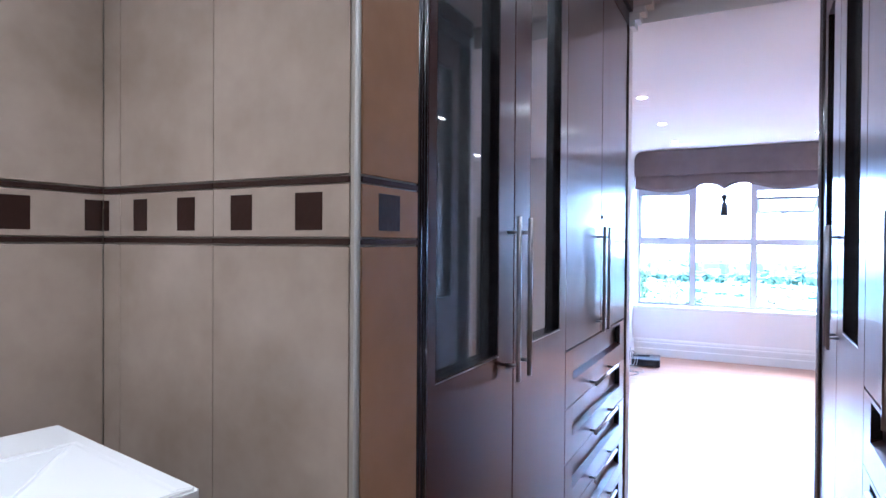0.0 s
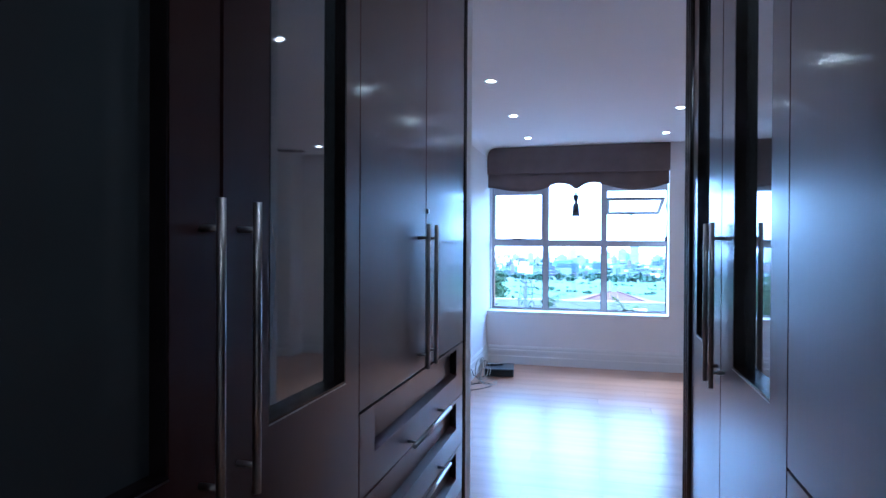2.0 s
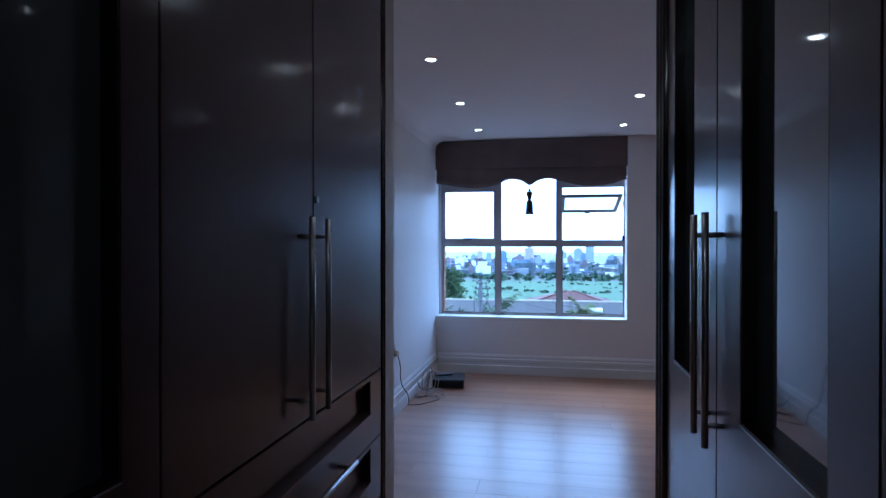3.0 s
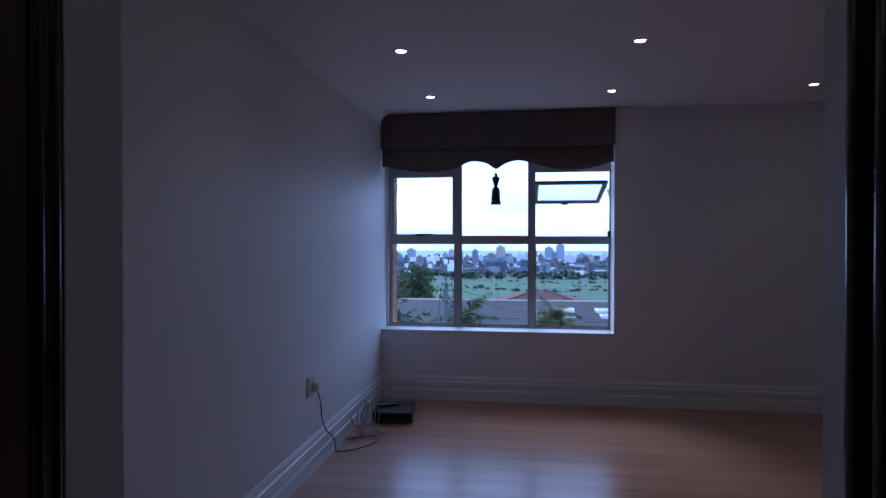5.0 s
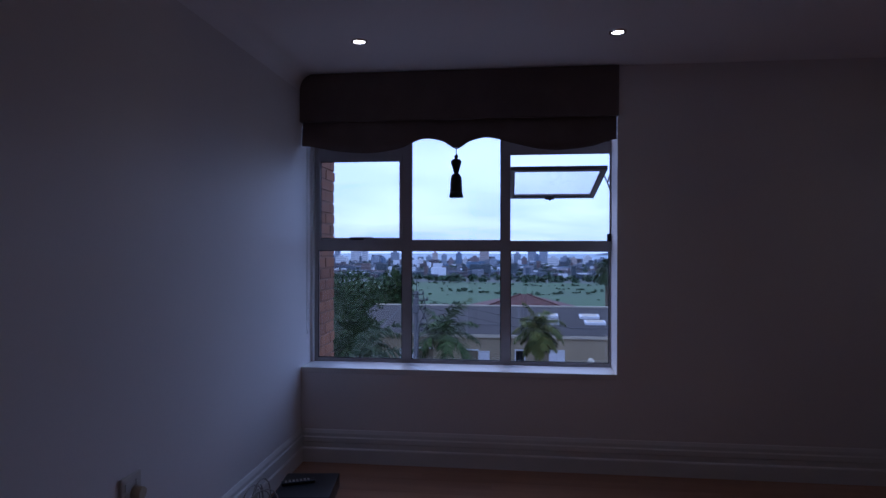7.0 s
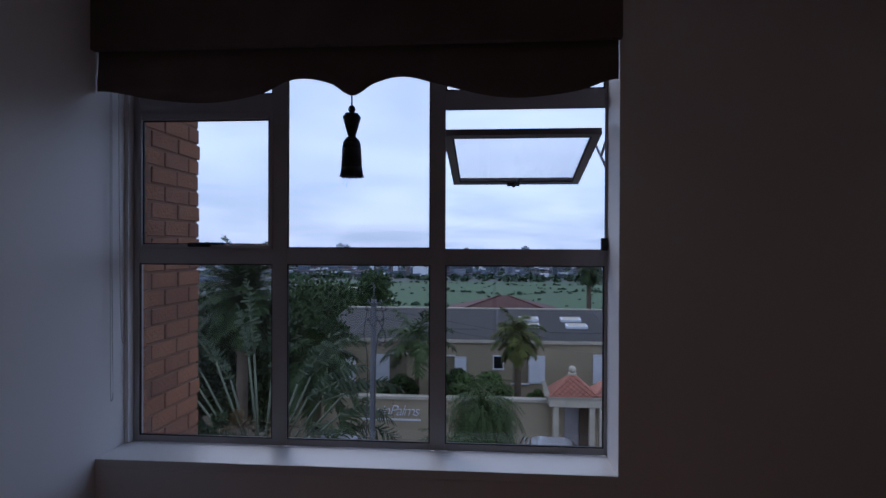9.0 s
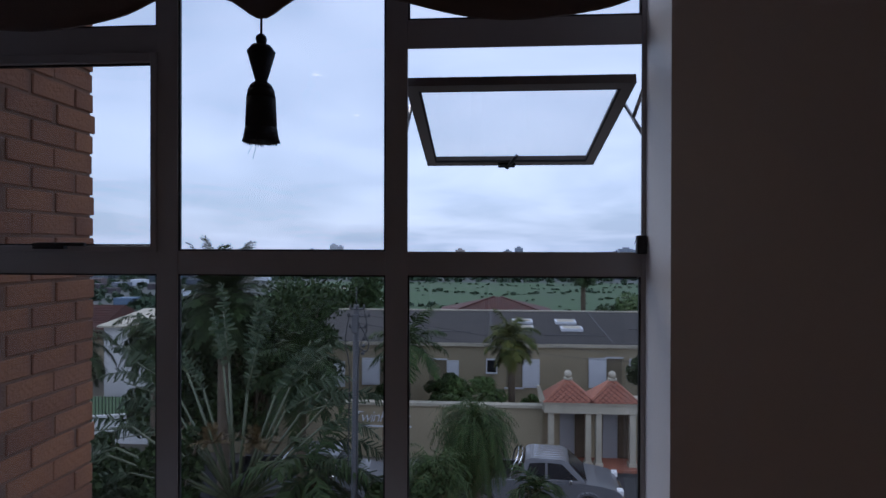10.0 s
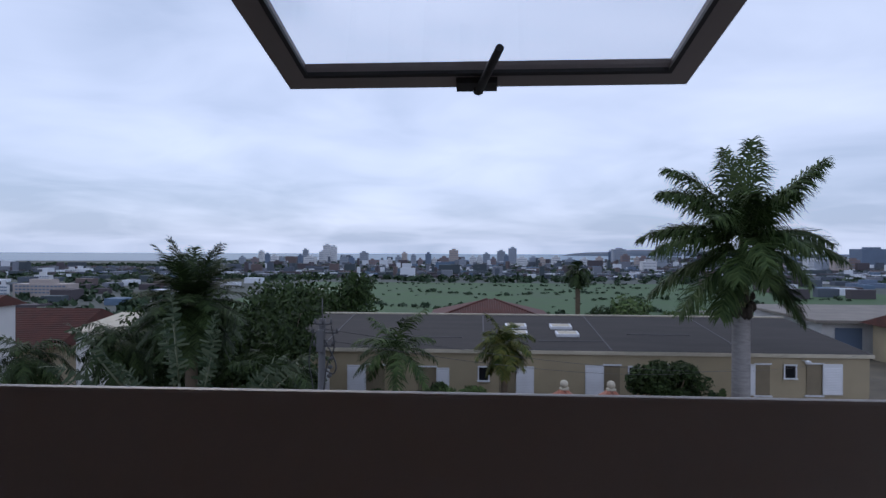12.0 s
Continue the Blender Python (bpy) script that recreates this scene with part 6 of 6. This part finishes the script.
for k in range(4300):
    if k < 560:
        if k % 4:
            # rows of trees between the fairways
            u = k % 7
            t = rnd.random()
            y = (470, 520, 590, 660, 740, 830, 905)[u] + 26 * math.sin(t * 9 + u * 2) + rnd.gauss(0, 5)
            x = (-160, 40, -250, 120, -80, 60, -190)[u] + t * (210, 160, 260, 280, 300, 330, 420)[u]
            s = rnd.uniform(0.8, 2.1) + (rnd.random() < 0.1) * 1.6
        else:
            y, x, s = rnd.uniform(430, 940), rnd.uniform(-330, 420), rnd.uniform(0.7, 1.8)
    elif k < 1000:
        y, x, s = rnd.uniform(960, 1090), rnd.uniform(-900, 900), rnd.uniform(2.5, 7)
    elif k < 1500:
        y = rnd.uniform(300, 1300)
        x, s = -rnd.uniform(0.36, 1.0) * y - 60, rnd.uniform(2.5, 6)
    elif k < 1900:
        y = rnd.uniform(1500, 1690)
        x, s = -rnd.uniform(0.30, 1.0) * y, rnd.uniform(4, 8)
    else:
        y = rnd.uniform(1090, 2700)
        x, s = rnd.uniform(-0.55, 1.0) * y, rnd.uniform(2.5, 6)
        if y > 2300 and x < 0.3 * y:
            continue
    z = ground_z(x, y)
    for q in range(11):
        a = Vector((rnd.gauss(0, 1), rnd.gauss(0, 1), abs(rnd.gauss(0, 0.8)))).normalized() * s * rnd.uniform(0.5, 1)
        b = Vector((rnd.gauss(0, 1), rnd.gauss(0, 1), rnd.gauss(0, 1))).normalized() * s * 0.72
        c = a.cross(b).normalized() * s * 0.62
        p = Vector((x, y, z + s * 0.35)) + Vector((a.x * 1.5, a.y, a.z))
        i = len(V)
        V.extend([p - b, p + c, p + b, p - c])
        F.append((i, i + 1, i + 2, i + 3))
part("far_trees", ([c for v in V for c in v], F), leafmat("far_tree_leaf", (0.020, 0.040, 0.024), (0.046, 0.078, 0.042)), None, "dark tree clumps over the golf course and town", kind="stuff")
bm = bmesh.new()
for k, (x, y, w, d) in enumerate(((-130, 640, 26, 4), (-190, 800, 30, 5), (-160, 560, 14, 3), (60, 1060, 20, 5), (0, 1125, 900, 6))):
    B(bm, x - w, x + w, y - d, y + d, ground_z(x, y) + 0.05, ground_z(x, y) + 0.4)
structure("fairway_path", bm, COPING, "pale sandy strips and a road across the golf course")

# ---- pieces ----
def piece_mesh(name, w, d, h, material, bevel=0.003):
    bm = box(0, w, 0, d, 0, h)
    if bevel:
        bmesh.ops.bevel(bm, geom=bm.edges[:], offset=bevel, segments=1, affect="EDGES")
    me = bpy.data.meshes.new(name)
    bm.to_mesh(me)
    bm.free()
    me.materials.append(material)
    return me


def lay(name, me, at, parent, rot=0.0):
    ob = new(name, me)
    ob.parent = parent
    o = ORIGIN.get(parent.name, Vector((0, 0, 0)))
    ob.location = Vector(at) - o
    ob.rotation_euler = (0, 0, rot)
    return ob


rnd = random.Random(17)
fl = structure("floor", box(-0.9, 6.0, 1.0, NY, -0.0135, -0.0095), SUBFLOOR, "reddish laminate board floor with a soft sheen")
BW, BL = 0.192, 1.285
cache = {}


def board(x0, x1, y0, y1):
    key = (round(x1 - x0, 3), round(y1 - y0, 3))
    if key not in cache:
        cache[key] = piece_mesh("board", key[0] - 0.0006, key[1] - 0.0006, 0.009, LAMINATE, 0.0007)
    lay("board", cache[key], (x0, y0, -0.009), fl)


row, y = 0, SY
while y < NY - 0.001:
    y1 = min(y + BW, NY)
    x = WX + 0.001 - (row * 0.43) % BL
    while x < EX:
        a, b = max(x, WX), min(x + BL, EX)
        if b - a > 0.02:
            board(a, b, y, y1)
        x += BL
    y, row = y1, row + 1
y = 1.0
while y < SY - 0.001:
    y1 = min(y + BW, SY)
    x = -0.17 - (row * 0.43) % BL
    while x < 0.78:
        a, b = max(x, -0.17), min(x + BL, 0.78)
        if b - a > 0.02:
            board(a, b, y, y1)
        x += BL
    y, row = y1, row + 1

fb = structure("floor_bathroom", box(-0.755, 2.2, -1.5, 0.999, -0.0135, -0.0095), GROUT, "beige tiled bathroom floor")
ft = piece_mesh("floor_tile", 0.397, 0.397, 0.009, FLOORT, 0.0015)
for i in range(8):
    for j in range(7):
        if -0.72 + i * 0.4 + 0.4 < 2.22 and -1.5 + (j + 1) * 0.4 < 1.32:
            lay("floor_tile", ft, (-0.72 + i * 0.4, -1.5 + j * 0.4 - (0.3 if j == 6 else 0), -0.009), fb)

# wall tiles: large fields with a border of thin lines and dark squares
bt = structure("tiled_wall", box(-0.755, L - 0.002, 1.0305, 1.0355, 0.0, CEIL2 - 0.002), GROUT, "beige tiled bathroom wall with a dark inlaid border")
bw = structure("tiled_wall", box(-0.7595, -0.7565, -1.49, 1.030, 0.0, CEIL2 - 0.002), GROUT, "beige tiled bathroom wall with a dark inlaid border")
bp_ = structure("tiled_wall", box(L - 0.0035, L - 0.0005, 1.037, 1.223, 0.0, CEIL2 - 0.002), GROUT, "beige tiled pier end, warm light in its colour, dark inlaid border")
ROWS = [(0.0, 0.155), (0.155, 0.755), (0.755, 1.3555), (1.4735, 2.0735), (2.0735, 2.618)]


def facing(kind, a0, a1, z0, z1, parent, material, name, out=0.004):
    """One tile on the wall: kind 'y' faces -y at y 1.030, 'x' faces +x at the given plane."""
    g = 0.0008
    if kind == "y":
        bm = box(a0 + g, a1 - g, 1.0305 - out, 1.0304, z0 + g, z1 - g)
    elif kind == "w":
        bm = box(-0.7564, -0.7564 + out, a0 + g, a1 - g, z0 + g, z1 - g)
    else:
        bm = box(L - 0.0004, L - 0.0004 + out, a0 + g, a1 - g, z0 + g, z1 - g)
    bmesh.ops.bevel(bm, geom=bm.edges[:], offset=0.0006, segments=1, affect="EDGES")
    me = bpy.data.meshes.new(name)
    bm.to_mesh(me)
    bm.free()
    me.materials.append(material)
    ob = new(name, me)
    ob.parent = parent
    return ob


def tiled(kind, cuts, parent, m, squares):
    for a0, a1 in zip(cuts, cuts[1:]):
        for z0, z1 in ROWS:
            facing(kind, a0, a1, z0, z1, parent, m, "tile")
        facing(kind, a0, a1, 1.358, 1.369, parent, TILED, "border_strip", 0.0044)
        facing(kind, a0, a1, 1.460, 1.471, parent, TILED, "border_strip", 0.0044)
        facing(kind, a0, a1, 1.3705, 1.4585, parent, m, "border_tile", 0.0036)
    for a0, a1 in squares:
        facing(kind, a0, a1, 1.382, 1.447, parent, TILED, "border_square", 0.0046)


tiled("y", [-0.7545, -0.700, -0.431, L - 0.012], bt, TILE, [(-0.236, -0.176), (-0.387, -0.333), (-0.529, -0.479), (-0.658, -0.615), (-0.7535, -0.735)])
tiled("w", [-1.49, -1.07, -0.77, -0.47, -0.17, 0.13, 0.43, 0.73, 1.025], bw, TILE, [(0.985, 1.024)] + [(0.883 - 0.062 - k * 0.160, 0.883 - k * 0.160) for k in range(12)])
# the pier's end gets the tile colour that carries the lamp's warmth
tiled("x", [1.040, 1.2225], bp_, TILE_WARM, [(1.088, 1.158)])

# face bricks of the wings
BRL, BRH, BRW, JT = 0.222, 0.075, 0.106, 0.010
lw_ = piece_mesh("brick", 0.012, BRL, BRH, BRICK, 0.004)
half = piece_mesh("brick", 0.012, BRW, BRH, BRICK, 0.004)
wing = structure("brick_wing", box(-0.9365, -0.9245, OUT + 0.001, 8.855, -0.35, 2.75), MORTAR, "orange face brick wing wall beside the window")
k, z = 0, -0.30
while z < 2.7:
    y = 8.87 - (BRL if k % 2 == 0 else BRW)
    first = True
    while y > OUT - 0.02:
        me = lw_ if (k % 2 == 0 or not first) else half
        jit = rnd.uniform(-0.003, 0.003)
        o = lay("brick", me, (-0.931 + jit, y + rnd.uniform(-0.002, 0.002) + (rnd.uniform(-0.008, 0.010) if first else 0), z + rnd.uniform(-0.0015, 0.0015)), wing)
        first = False
        y -= BRL + JT
    z += BRH + JT
    k += 1
structure("brick_reveal", box(-0.8546, -0.8515, 8.1705, OUT - 0.001, 0.49, 2.60), MORTAR, "mortar bed of the brick reveal")
for k in range(24):
    lay("brick", half, (-0.8600 + rnd.uniform(-0.002, 0.002), 8.1705, 0.56 + k * (BRH + JT)), wing).scale.y = 0.82
winge = structure("brick_reveal", box(1.234, 1.2375, 8.1725, OUT - 0.001, 0.55, 2.60), MORTAR, "rough orange face brick reveal outside the window")
lumps = [piece_mesh("rough_brick", 0.034, 0.088, BRH, BRICK, 0.010) for _ in range(4)]
for me in lumps:
    for v in me.vertices:
        v.co += Vector((rnd.uniform(-0.006, 0.006), rnd.uniform(-0.002, 0.002), rnd.uniform(-0.003, 0.003)))
for k in range(24):
    lay("rough_brick", lumps[k % 4], (1.199 + rnd.uniform(-0.004, 0.006), 8.1735, 0.56 + k * (BRH + JT)), winge)
